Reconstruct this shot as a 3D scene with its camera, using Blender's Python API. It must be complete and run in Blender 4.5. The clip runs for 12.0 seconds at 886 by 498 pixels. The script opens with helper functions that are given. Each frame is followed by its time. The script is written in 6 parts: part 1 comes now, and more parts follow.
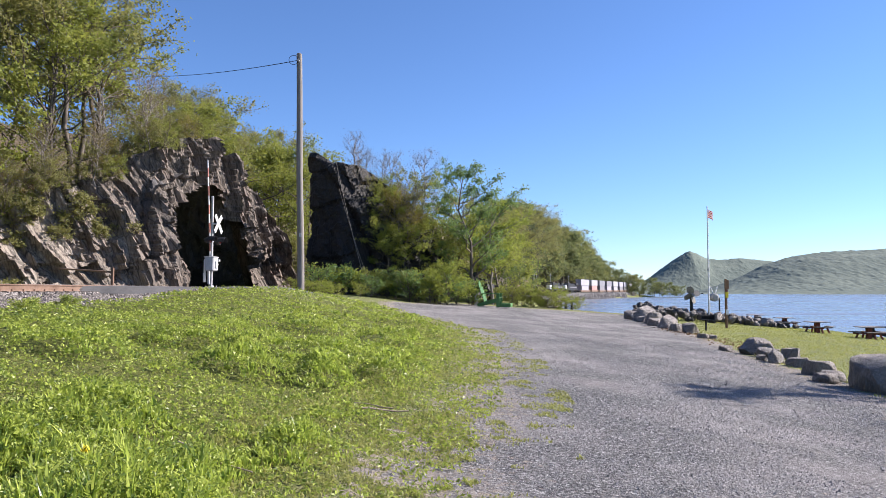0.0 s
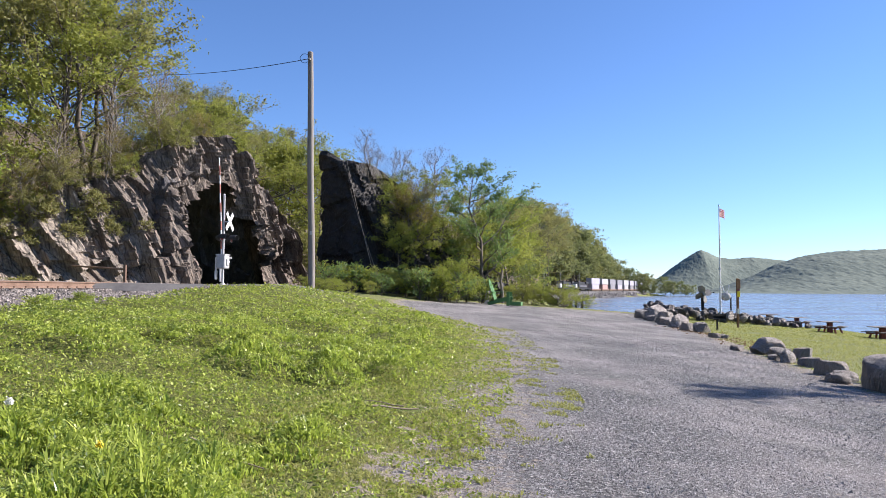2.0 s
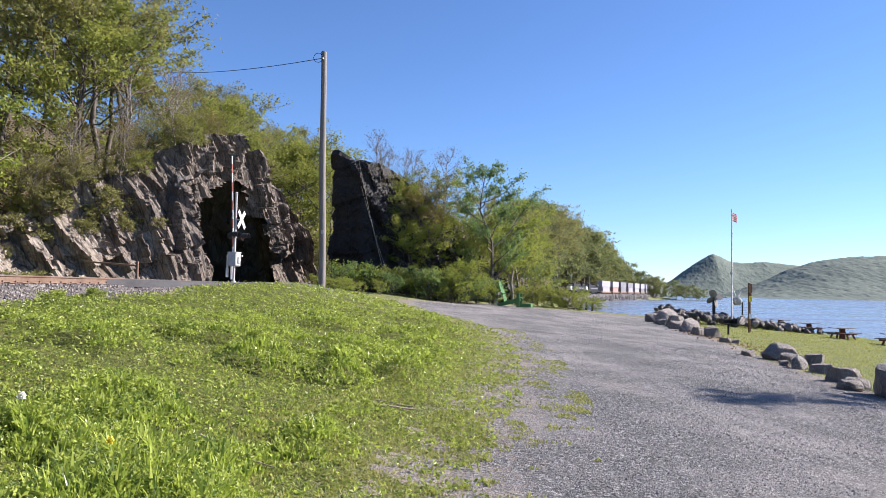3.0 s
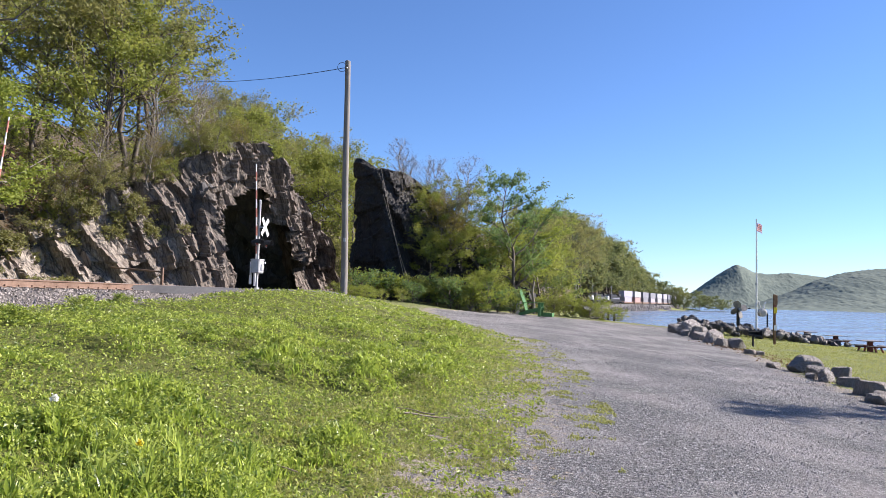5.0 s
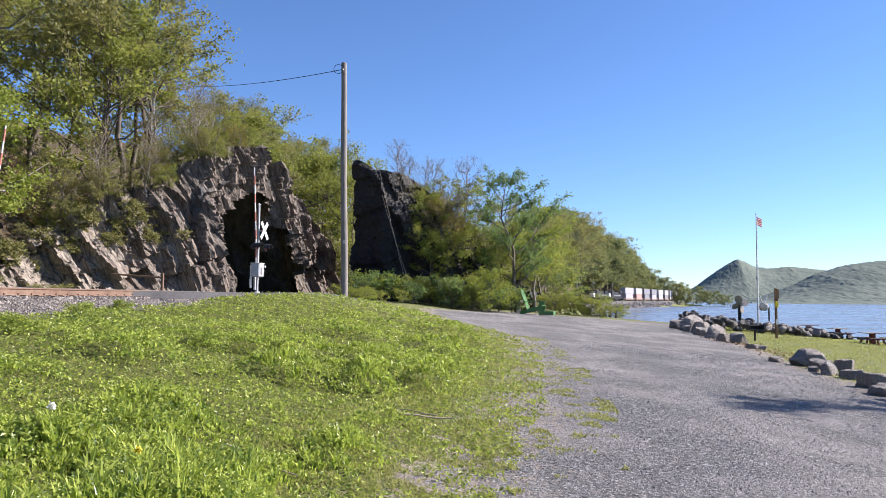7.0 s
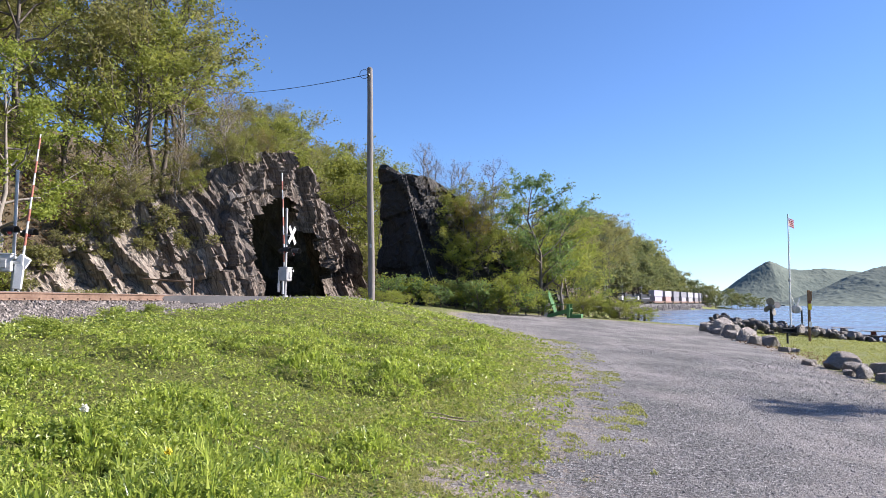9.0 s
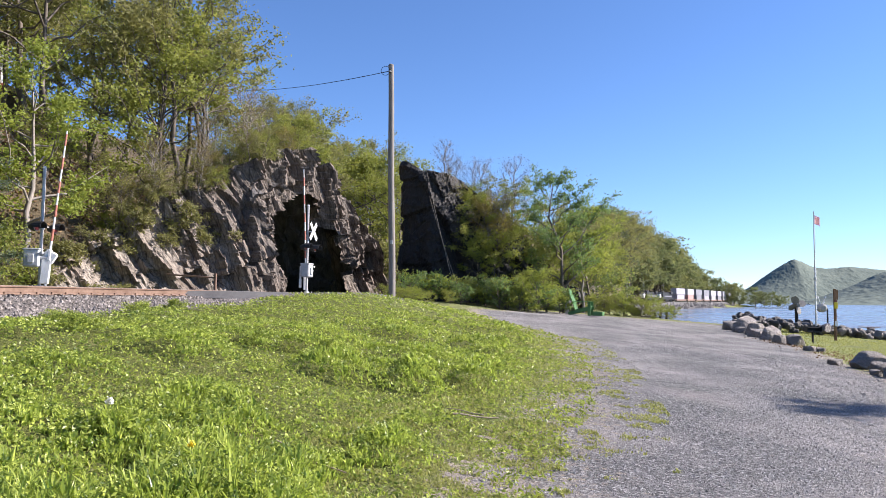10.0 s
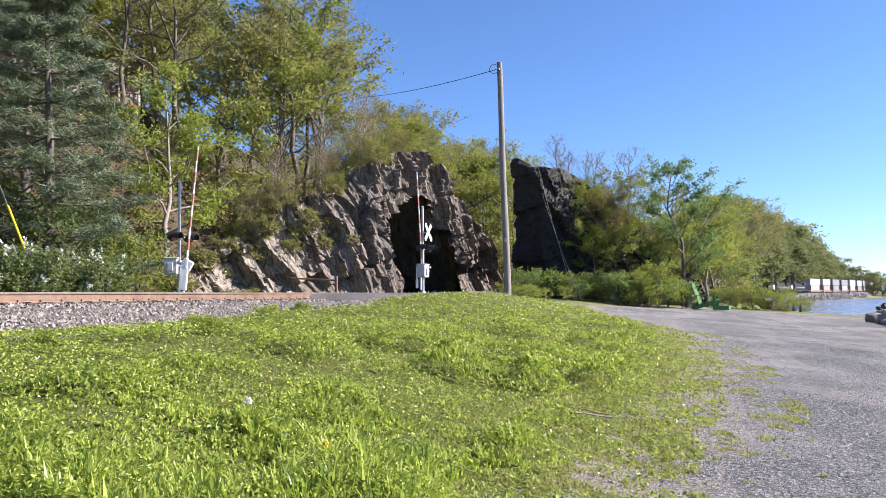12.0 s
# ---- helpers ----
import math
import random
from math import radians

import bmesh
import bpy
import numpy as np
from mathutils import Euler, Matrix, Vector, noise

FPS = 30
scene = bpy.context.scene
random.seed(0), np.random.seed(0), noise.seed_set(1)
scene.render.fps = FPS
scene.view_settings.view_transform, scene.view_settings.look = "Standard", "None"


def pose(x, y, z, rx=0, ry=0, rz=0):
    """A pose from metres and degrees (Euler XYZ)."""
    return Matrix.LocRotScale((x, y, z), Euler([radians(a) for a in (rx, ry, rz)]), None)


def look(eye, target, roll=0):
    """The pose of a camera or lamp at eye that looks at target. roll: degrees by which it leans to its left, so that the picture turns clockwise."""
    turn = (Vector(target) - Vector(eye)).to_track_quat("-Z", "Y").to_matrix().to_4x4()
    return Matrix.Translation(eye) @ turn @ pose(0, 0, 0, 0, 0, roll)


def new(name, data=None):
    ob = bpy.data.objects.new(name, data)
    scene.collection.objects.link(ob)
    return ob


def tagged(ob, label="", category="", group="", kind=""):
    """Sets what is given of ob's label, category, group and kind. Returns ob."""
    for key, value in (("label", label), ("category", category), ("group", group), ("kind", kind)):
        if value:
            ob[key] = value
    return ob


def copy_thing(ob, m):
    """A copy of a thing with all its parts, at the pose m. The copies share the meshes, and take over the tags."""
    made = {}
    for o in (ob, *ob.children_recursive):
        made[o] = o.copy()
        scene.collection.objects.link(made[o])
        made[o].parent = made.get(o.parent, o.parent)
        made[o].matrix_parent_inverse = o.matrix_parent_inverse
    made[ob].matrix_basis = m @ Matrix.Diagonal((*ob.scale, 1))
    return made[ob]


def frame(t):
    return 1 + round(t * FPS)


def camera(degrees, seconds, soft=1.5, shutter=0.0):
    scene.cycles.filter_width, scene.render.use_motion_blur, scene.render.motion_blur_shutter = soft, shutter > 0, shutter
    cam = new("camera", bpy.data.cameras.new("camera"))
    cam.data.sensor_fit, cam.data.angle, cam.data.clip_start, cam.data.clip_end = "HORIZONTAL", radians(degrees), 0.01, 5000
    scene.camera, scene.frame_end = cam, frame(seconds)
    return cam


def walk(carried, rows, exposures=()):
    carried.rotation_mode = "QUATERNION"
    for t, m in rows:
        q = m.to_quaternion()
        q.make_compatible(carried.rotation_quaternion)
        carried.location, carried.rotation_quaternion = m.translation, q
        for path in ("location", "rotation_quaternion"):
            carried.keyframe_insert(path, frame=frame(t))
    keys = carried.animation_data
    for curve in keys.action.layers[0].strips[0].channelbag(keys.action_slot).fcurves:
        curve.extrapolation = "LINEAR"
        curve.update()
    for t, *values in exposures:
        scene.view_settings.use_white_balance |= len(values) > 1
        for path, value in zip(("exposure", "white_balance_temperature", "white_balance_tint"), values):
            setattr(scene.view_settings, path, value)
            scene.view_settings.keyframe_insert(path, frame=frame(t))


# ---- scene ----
cam = camera(62.7, 12.0, soft=0.8)
PATH = [
    (0, (0.023, -0.407, 1.596), (0.016, 1.59, 1.71), 0.1),
    (0.5, (0.02, -0.418, 1.598), (0.007, 1.578, 1.712), 0.1),
    (1, (0.018, -0.418, 1.601), (-0.001, 1.579, 1.714), 0.1),
    (1.5, (0.021, -0.394, 1.591), (-0.005, 1.603, 1.703), 0.1),
    (2, (0.018, -0.422, 1.598), (-0.017, 1.575, 1.707), 0.3),
    (2.5, (0.019, -0.423, 1.594), (-0.027, 1.574, 1.703), 0.6),
    (3, (0.017, -0.423, 1.603), (-0.047, 1.573, 1.713), 1.1),
    (5, (-0.012, -0.459, 1.599), (-0.134, 1.533, 1.731), 1.6),
    (5.5, (-0.006, -0.45, 1.599), (-0.123, 1.542, 1.732), 1.4),
    (6, (0.006, -0.44, 1.599), (-0.105, 1.553, 1.73), 1.2),
    (6.5, (-0.001, -0.425, 1.597), (-0.112, 1.568, 1.728), 0.9),
    (7, (0.009, -0.422, 1.596), (-0.114, 1.57, 1.729), 0.5),
    (9, (0.019, -0.423, 1.592), (-0.177, 1.562, 1.734), 0.3),
    (9.5, (0.014, -0.423, 1.591), (-0.201, 1.561, 1.729), 0.5),
    (10, (0.012, -0.412, 1.583), (-0.24, 1.567, 1.716), 0.6),
    (10.5, (-0.004, -0.429, 1.589), (-0.308, 1.544, 1.713), 0.6),
    (11, (-0.024, -0.439, 1.59), (-0.393, 1.523, 1.708), 0.3),
    (11.5, (-0.036, -0.391, 1.587), (-0.49, 1.553, 1.707), -0.1),
    (12, (-0.042, -0.397, 1.593), (-0.598, 1.52, 1.721), -0.7),
]
walk(cam, [(t, look(eye, target, roll)) for t, eye, target, roll in PATH], [(0.0, 1.15, 6350, 18), (7.0, 1.18, 6350, 18), (10.0, 1.25, 6350, 18), (12.0, 1.36, 6350, 18)])

# ---- light ----
SUN_AZ, SUN_EL = 76.0, 33.0     # degrees clockwise from +y, and above the horizon
world = bpy.data.worlds.new("sky")
scene.world = world
world.use_nodes = True
wn = world.node_tree.nodes
sky = wn.new("ShaderNodeTexSky")
sky.sky_type = "NISHITA"
sky.sun_disc = False
sky.sun_elevation, sky.sun_rotation = radians(SUN_EL), radians(SUN_AZ)
sky.air_density, sky.dust_density, sky.ozone_density = 0.9, 0.0, 8.0
wn["Background"].inputs["Strength"].default_value = 0.083
world.node_tree.links.new(sky.outputs["Color"], wn["Background"].inputs["Color"])
sun_data = bpy.data.lights.new("sun", "SUN")
sun_data.energy, sun_data.angle, sun_data.color = 5.0, radians(0.6), (1.0, 0.93, 0.82)
sun = new("sun", sun_data)
sun_dir = Vector((math.sin(radians(SUN_AZ)) * math.cos(radians(SUN_EL)), math.cos(radians(SUN_AZ)) * math.cos(radians(SUN_EL)), math.sin(radians(SUN_EL))))
sun.matrix_world = look(sun_dir * 200, (0, 0, 0))

# ---- materials ----
def material(name, rough=0.8, metal=0.0, spec=0.3):
    m = bpy.data.materials.new(name)
    m.use_nodes = True
    b = m.node_tree.nodes["Principled BSDF"]
    b.inputs["Roughness"].default_value, b.inputs["Metallic"].default_value = rough, metal
    b.inputs["Specular IOR Level"].default_value = spec
    return m, m.node_tree.nodes, m.node_tree.links, b


def coords(n, l, scale=(1, 1, 1), kind="Object"):
    tc, mp = n.new("ShaderNodeTexCoord"), n.new("ShaderNodeMapping")
    mp.inputs["Scale"].default_value = scale
    l.new(tc.outputs[kind], mp.inputs["Vector"])
    return mp.outputs["Vector"]


def tex_noise(n, l, vec, scale, detail=5, rough=0.6):
    t = n.new("ShaderNodeTexNoise")
    t.inputs["Scale"].default_value, t.inputs["Detail"].default_value, t.inputs["Roughness"].default_value = scale, detail, rough
    l.new(vec, t.inputs["Vector"])
    return t.outputs["Fac"]


def ramp(n, l, fac, stops):
    r = n.new("ShaderNodeValToRGB")
    while len(r.color_ramp.elements) < len(stops):
        r.color_ramp.elements.new(0.5)
    for e, (p, c) in zip(r.color_ramp.elements, stops):
        e.position, e.color = p, (*c, 1)
    l.new(fac, r.inputs["Fac"])
    return r.outputs["Color"]


def mix(n, l, fac, a, b, how="MIX"):
    x = n.new("ShaderNodeMix")
    x.data_type, x.blend_type = "RGBA", how
    for sock, v in ((x.inputs[0], fac), (x.inputs[6], a), (x.inputs[7], b)):
        if isinstance(v, (int, float)):
            sock.default_value = v
        elif isinstance(v, tuple):
            sock.default_value = (*v, 1)
        else:
            l.new(v, sock)
    return x.outputs[2]


def calc(n, l, op, a, b=0.0):
    x = n.new("ShaderNodeMath")
    x.operation = op
    for sock, v in ((x.inputs[0], a), (x.inputs[1], b)):
        if isinstance(v, (int, float)):
            sock.default_value = v
        else:
            l.new(v, sock)
    return x.outputs[0]


def bump(n, l, b, height, strength, dist):
    x = n.new("ShaderNodeBump")
    x.inputs["Strength"].default_value, x.inputs["Distance"].default_value = strength, dist
    l.new(height, x.inputs["Height"])
    l.new(x.outputs["Normal"], b.inputs["Normal"])


def rough_mat(name, dark, light, scale, rough=0.85, metal=0.0, fine=8.0, strength=0.4, dist=0.01, stretch=(1, 1, 1), spec=0.25):
    """A surface of two tones in noise at two scales, with fine relief."""
    m, n, l, b = material(name, rough, metal, spec)
    v = coords(n, l, stretch)
    big, small = tex_noise(n, l, v, scale), tex_noise(n, l, v, scale * fine, 3)
    f = calc(n, l, "ADD", calc(n, l, "MULTIPLY", big, 0.6), calc(n, l, "MULTIPLY", small, 0.4))
    l.new(ramp(n, l, f, [(0.32, dark), (0.68, light)]), b.inputs["Base Color"])
    bump(n, l, b, small, strength, dist)
    return m


def leaf_mat(name, dark, light, glow, gloss=0.6, through_light=0.45, patch=0.9, spread=(0.05, 0.95)):
    """Leaves: two tones by leaf, with light coming through the blade."""
    m, n, l, b = material(name, gloss, 0, 0.35)
    geo = n.new("ShaderNodeNewGeometry")
    info = n.new("ShaderNodeObjectInfo")
    clump = tex_noise(n, l, coords(n, l), patch, 3)
    f = calc(n, l, "ADD", calc(n, l, "MULTIPLY", geo.outputs["Random Per Island"], 0.5), calc(n, l, "MULTIPLY", info.outputs["Random"], 0.2))
    f = calc(n, l, "ADD", f, calc(n, l, "MULTIPLY", calc(n, l, "SUBTRACT", clump, 0.2), 0.5))
    col = ramp(n, l, f, [(spread[0], dark), (spread[1], light)])
    l.new(col, b.inputs["Base Color"])
    tr, ms = n.new("ShaderNodeBsdfTranslucent"), n.new("ShaderNodeMixShader")
    l.new(mix(n, l, 0.5, col, glow), tr.inputs["Color"])
    ms.inputs[0].default_value = through_light
    l.new(b.outputs[0], ms.inputs[1])
    l.new(tr.outputs[0], ms.inputs[2])
    l.new(ms.outputs[0], n["Material Output"].inputs["Surface"])
    return m


def ground_mat():
    """Grass, gravel and leaf litter, laid by the sheet's own cover attribute."""
    m, n, l, b = material("ground", 0.95, 0, 0.15)
    v = coords(n, l)
    at = n.new("ShaderNodeAttribute")
    at.attribute_name = "cover"
    sep = n.new("ShaderNodeSeparateColor")
    l.new(at.outputs["Color"], sep.inputs["Color"])
    ragged = tex_noise(n, l, v, 1.7, 9, 0.78)
    coarse = tex_noise(n, l, v, 9, 6, 0.75)
    fine = tex_noise(n, l, v, 38, 4, 0.7)
    pebble = n.new("ShaderNodeTexVoronoi")
    pebble.inputs["Scale"].default_value = 42
    l.new(v, pebble.inputs["Vector"])
    patch = tex_noise(n, l, v, 0.35, 4)
    stone = mix(n, l, calc(n, l, "MULTIPLY", pebble.outputs["Color"], 0.55), ramp(n, l, fine, [(0.3, (0.08, 0.08, 0.08)), (0.75, (0.27, 0.268, 0.262))]), (0.225, 0.22, 0.215))
    speck = tex_noise(n, l, v, 24, 2, 0.5)
    stone = mix(n, l, ramp(n, l, speck, [(0.40, (0.9, 0.9, 0.9)), (0.5, (0, 0, 0))]), stone, (0.06, 0.06, 0.063))
    stone = mix(n, l, ramp(n, l, speck, [(0.56, (0, 0, 0)), (0.66, (0.9, 0.9, 0.9))]), stone, (0.42, 0.415, 0.405))
    stone = mix(n, l, ramp(n, l, coarse, [(0.40, (0.9, 0.9, 0.9)), (0.5, (0, 0, 0))]), stone, (0.115, 0.115, 0.12))
    stone = mix(n, l, ramp(n, l, tex_noise(n, l, coords(n, l, (2.2, 0.12, 1)), 1.1, 3), [(0.52, (0, 0, 0)), (0.7, (0.45, 0.45, 0.45))]), stone, (0.29, 0.285, 0.28))
    stone = mix(n, l, ramp(n, l, patch, [(0.42, (0, 0, 0)), (0.68, (0.65, 0.65, 0.65))]), stone, (0.36, 0.335, 0.325))
    turf = mix(n, l, at.outputs["Alpha"], mix(n, l, fine, (0.035, 0.05, 0.012), (0.21, 0.225, 0.06)), mix(n, l, ramp(n, l, coarse, [(0.5, (0, 0, 0)), (0.62, (0.6, 0.6, 0.6))]), mix(n, l, fine, (0.1, 0.13, 0.04), (0.24, 0.26, 0.09)), (0.26, 0.215, 0.15)))
    turf = mix(n, l, ramp(n, l, ragged, [(0.55, (0, 0, 0)), (0.75, (1, 1, 1))]), turf, (0.25, 0.23, 0.1))
    litter = mix(n, l, fine, (0.04, 0.032, 0.02), (0.17, 0.135, 0.09))
    g = calc(n, l, "ADD", sep.outputs[0], calc(n, l, "MULTIPLY", calc(n, l, "ADD", calc(n, l, "SUBTRACT", ragged, 0.5), calc(n, l, "SUBTRACT", coarse, 0.5)), 1.5))
    dirt = mix(n, l, fine, (0.15, 0.12, 0.09), (0.50, 0.43, 0.36))
    col = mix(n, l, ramp(n, l, g, [(0.4, (0, 0, 0)), (0.52, (1, 1, 1))]), turf, dirt)
    col = mix(n, l, ramp(n, l, g, [(0.54, (0, 0, 0)), (0.74, (1, 1, 1))]), col, stone)
    col = mix(n, l, sep.outputs[1], col, ramp(n, l, fine, [(0.3, (0.05, 0.044, 0.04)), (0.7, (0.28, 0.25, 0.23))]))
    col = mix(n, l, sep.outputs[2], col, litter)
    l.new(col, b.inputs["Base Color"])
    h = calc(n, l, "ADD", calc(n, l, "MULTIPLY", pebble.outputs["Distance"], 0.6), calc(n, l, "ADD", fine, calc(n, l, "MULTIPLY", coarse, 2.0)))
    bump(n, l, b, h, 1.0, 0.035)
    return m


def along(n, l, rows):
    """Object coordinates turned and stretched: one direction vector for each new axis."""
    tc, out = n.new("ShaderNodeTexCoord"), n.new("ShaderNodeCombineXYZ")
    for k, row in enumerate(rows):
        d = n.new("ShaderNodeVectorMath")
        d.operation = "DOT_PRODUCT"
        l.new(tc.outputs["Object"], d.inputs[0])
        d.inputs[1].default_value = row
        l.new(d.outputs["Value"], out.inputs[k])
    return out.outputs[0]


def rock_mat(name, dark, light, rust=(0.2, 0.13, 0.08), scale=0.5, scar=None):
    """Weathered rock: streaks along the bedding, dark cracks, rust stains, fine grain; scar gives where pale broken rock lies (y from, y to)."""
    m, n, l, b = material(name, 0.62, 0, 0.4)
    v = coords(n, l, (1, 1, 1))
    band = along(n, l, [(0.09, 0.15, -0.47), (1.65, 2.8, 1.2), (2.1, -1.25, 0)])
    big, mid, grain = tex_noise(n, l, v, scale, 6, 0.65), tex_noise(n, l, band, scale * 1.6, 8, 0.7), tex_noise(n, l, v, 22 * scale, 4, 0.7)
    fine = tex_noise(n, l, band, scale * 7, 5, 0.7)
    crack = n.new("ShaderNodeTexVoronoi")
    crack.feature = "DISTANCE_TO_EDGE"
    crack.inputs["Scale"].default_value = scale * 1.3
    l.new(band, crack.inputs["Vector"])
    tone = calc(n, l, "ADD", calc(n, l, "MULTIPLY", mid, 0.5), calc(n, l, "ADD", calc(n, l, "MULTIPLY", grain, 0.2), calc(n, l, "MULTIPLY", fine, 0.3)))
    col = ramp(n, l, tone, [(0.40, dark), (0.54, tuple(a * 0.6 + c * 0.4 for a, c in zip(dark, light))), (0.70, light)])
    if scar:
        sep = n.new("ShaderNodeSeparateXYZ")
        l.new(v, sep.inputs[0])
        reach = n.new("ShaderNodeMapRange")
        reach.inputs["From Min"].default_value, reach.inputs["From Max"].default_value = scar[1], scar[0]
        l.new(calc(n, l, "ADD", sep.outputs[1], calc(n, l, "MULTIPLY", sep.outputs[2], 0.15)), reach.inputs["Value"])
        f = calc(n, l, "MULTIPLY", reach.outputs[0], ramp(n, l, tex_noise(n, l, band, scale * 0.9, 6, 0.7), [(0.36, (0, 0, 0)), (0.52, (1, 1, 1))]))
        col = mix(n, l, f, col, ramp(n, l, tone, [(0.40, (0.055, 0.045, 0.037)), (0.64, (0.55, 0.475, 0.39))]))
    col = mix(n, l, ramp(n, l, big, [(0.5, (0, 0, 0)), (0.72, (0.75, 0.75, 0.75))]), col, rust)
    col = mix(n, l, ramp(n, l, crack.outputs["Distance"], [(0.0, (0.8, 0.8, 0.8)), (0.05, (0, 0, 0))]), col, dark)
    l.new(col, b.inputs["Base Color"])
    bump(n, l, b, calc(n, l, "ADD", calc(n, l, "MULTIPLY", mid, 1.5), calc(n, l, "ADD", calc(n, l, "MULTIPLY", fine, 0.7), calc(n, l, "MINIMUM", crack.outputs["Distance"], 0.15))), 0.8, 0.15)
    return m


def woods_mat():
    """Tree crowns far off: rounded cells, shade between them and haze in the colour."""
    m, n, l, b = material("hazed_woods", 0.95, 0, 0.1)
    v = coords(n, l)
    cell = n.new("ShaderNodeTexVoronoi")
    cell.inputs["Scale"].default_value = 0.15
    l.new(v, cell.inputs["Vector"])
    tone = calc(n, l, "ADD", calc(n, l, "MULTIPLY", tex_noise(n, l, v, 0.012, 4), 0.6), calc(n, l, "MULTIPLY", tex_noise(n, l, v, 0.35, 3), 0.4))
    # greens paled and blued here to stand in for distance haze
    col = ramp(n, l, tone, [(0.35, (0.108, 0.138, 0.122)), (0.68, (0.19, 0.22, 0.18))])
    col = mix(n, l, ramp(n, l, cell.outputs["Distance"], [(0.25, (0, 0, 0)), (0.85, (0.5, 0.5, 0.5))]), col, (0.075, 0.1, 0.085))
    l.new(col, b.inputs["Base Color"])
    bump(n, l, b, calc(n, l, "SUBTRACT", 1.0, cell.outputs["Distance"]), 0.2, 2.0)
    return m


def water_mat():
    """Open river: small ripples, and long streaks where the wind roughens it."""
    m, n, l, b = material("water", 0.2, 0, 0.5)
    b.inputs["Base Color"].default_value = (0.15, 0.175, 0.22, 1)
    b.inputs["IOR"].default_value = 1.33
    streak = tex_noise(n, l, coords(n, l, (0.012, 0.09, 1)), 1.0, 5, 0.65)
    rough = n.new("ShaderNodeMapRange")
    rough.inputs["From Min"].default_value, rough.inputs["From Max"].default_value = 0.4, 0.62
    rough.inputs["To Min"].default_value, rough.inputs["To Max"].default_value = 0.08, 0.4
    l.new(streak, rough.inputs["Value"])
    l.new(rough.outputs[0], b.inputs["Roughness"])
    v = coords(n, l, (0.35, 1, 1))
    h = calc(n, l, "ADD", tex_noise(n, l, v, 0.7, 4), calc(n, l, "MULTIPLY", tex_noise(n, l, v, 0.09, 3), 2.0))
    bump(n, l, b, h, 0.45, 0.5)
    return m


M_GROUND = ground_mat()
M_ROCK = rock_mat("cliff_rock", (0.026, 0.021, 0.018), (0.42, 0.345, 0.28), (0.11, 0.075, 0.053), scar=(36.0, 40.5))
# the shade on the outcrop's near side is put into this rock colour
M_ROCK_SHADE = rock_mat("outcrop_shade_rock", (0.009, 0.009, 0.010), (0.045, 0.043, 0.043), (0.022, 0.018, 0.015))
# cliff rock again, darkened for the shade inside the hollow
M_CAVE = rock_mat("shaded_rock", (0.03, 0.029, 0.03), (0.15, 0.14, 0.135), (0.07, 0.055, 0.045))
M_PILE = rock_mat("broken_rock", (0.05, 0.046, 0.044), (0.24, 0.225, 0.21), (0.13, 0.10, 0.085), 1.6)
M_BOULDER = rock_mat("boulder", (0.19, 0.17, 0.155), (0.5, 0.45, 0.41), (0.33, 0.26, 0.21), 1.6)
M_WATER = water_mat()
M_ASPHALT = rough_mat("asphalt", (0.07, 0.068, 0.068), (0.15, 0.147, 0.143), 1.5, 0.9, fine=30)
M_BALLAST = rough_mat("ballast", (0.1, 0.088, 0.08), (0.38, 0.34, 0.31), 3.0, 0.85, fine=6)
M_RAIL = rough_mat("rusty_rail", (0.13, 0.08, 0.055), (0.28, 0.19, 0.14), 2.0, 0.6, 0.3)
M_RAIL_TOP = rough_mat("worn_rail_head", (0.42, 0.36, 0.32), (0.62, 0.55, 0.5), 2.0, 0.35, 0.8)
M_TIE = rough_mat("creosoted_tie", (0.03, 0.025, 0.02), (0.1, 0.08, 0.065), 3.0, 0.9, stretch=(1, 8, 8))
M_POLE = rough_mat("weathered_pole", (0.13, 0.118, 0.108), (0.31, 0.285, 0.265), 2.5, 0.9, fine=5, stretch=(6, 6, 0.4))
M_BARK = rough_mat("bark", (0.05, 0.042, 0.035), (0.19, 0.165, 0.14), 3.0, 0.95, fine=5, strength=0.8, stretch=(2, 2, 0.5))
M_BARK_PALE = rough_mat("pale_bark", (0.12, 0.105, 0.09), (0.33, 0.3, 0.265), 3.0, 0.9, fine=5, strength=0.6, stretch=(2, 2, 0.5))
M_METAL = rough_mat("silver_paint", (0.34, 0.345, 0.35), (0.52, 0.525, 0.53), 4.0, 0.5, 0.15)
M_WHITE = rough_mat("white_paint", (0.66, 0.66, 0.65), (0.82, 0.82, 0.81), 3.0, 0.5)
M_RED = rough_mat("red_sheeting", (0.36, 0.13, 0.095), (0.5, 0.22, 0.17), 3.0, 0.5)
M_BLACK = rough_mat("black_paint", (0.012, 0.012, 0.013), (0.04, 0.04, 0.042), 4.0, 0.5)
M_CONCRETE = rough_mat("concrete", (0.3, 0.29, 0.28), (0.5, 0.49, 0.47), 3.0, 0.9)
M_GREEN = rough_mat("green_paint", (0.055, 0.15, 0.048), (0.10, 0.225, 0.08), 2.0, 0.55)
M_REDWOOD = rough_mat("red_brown_wood", (0.12, 0.035, 0.03), (0.26, 0.09, 0.07), 3.0, 0.75, stretch=(1, 6, 6))
M_GREYWOOD = rough_mat("grey_wood", (0.14, 0.12, 0.11), (0.32, 0.29, 0.27), 3.0, 0.85, stretch=(1, 6, 6))
M_BROWNWOOD = rough_mat("brown_wood", (0.11, 0.06, 0.03), (0.26, 0.15, 0.085), 3.0, 0.8, stretch=(6, 6, 1))
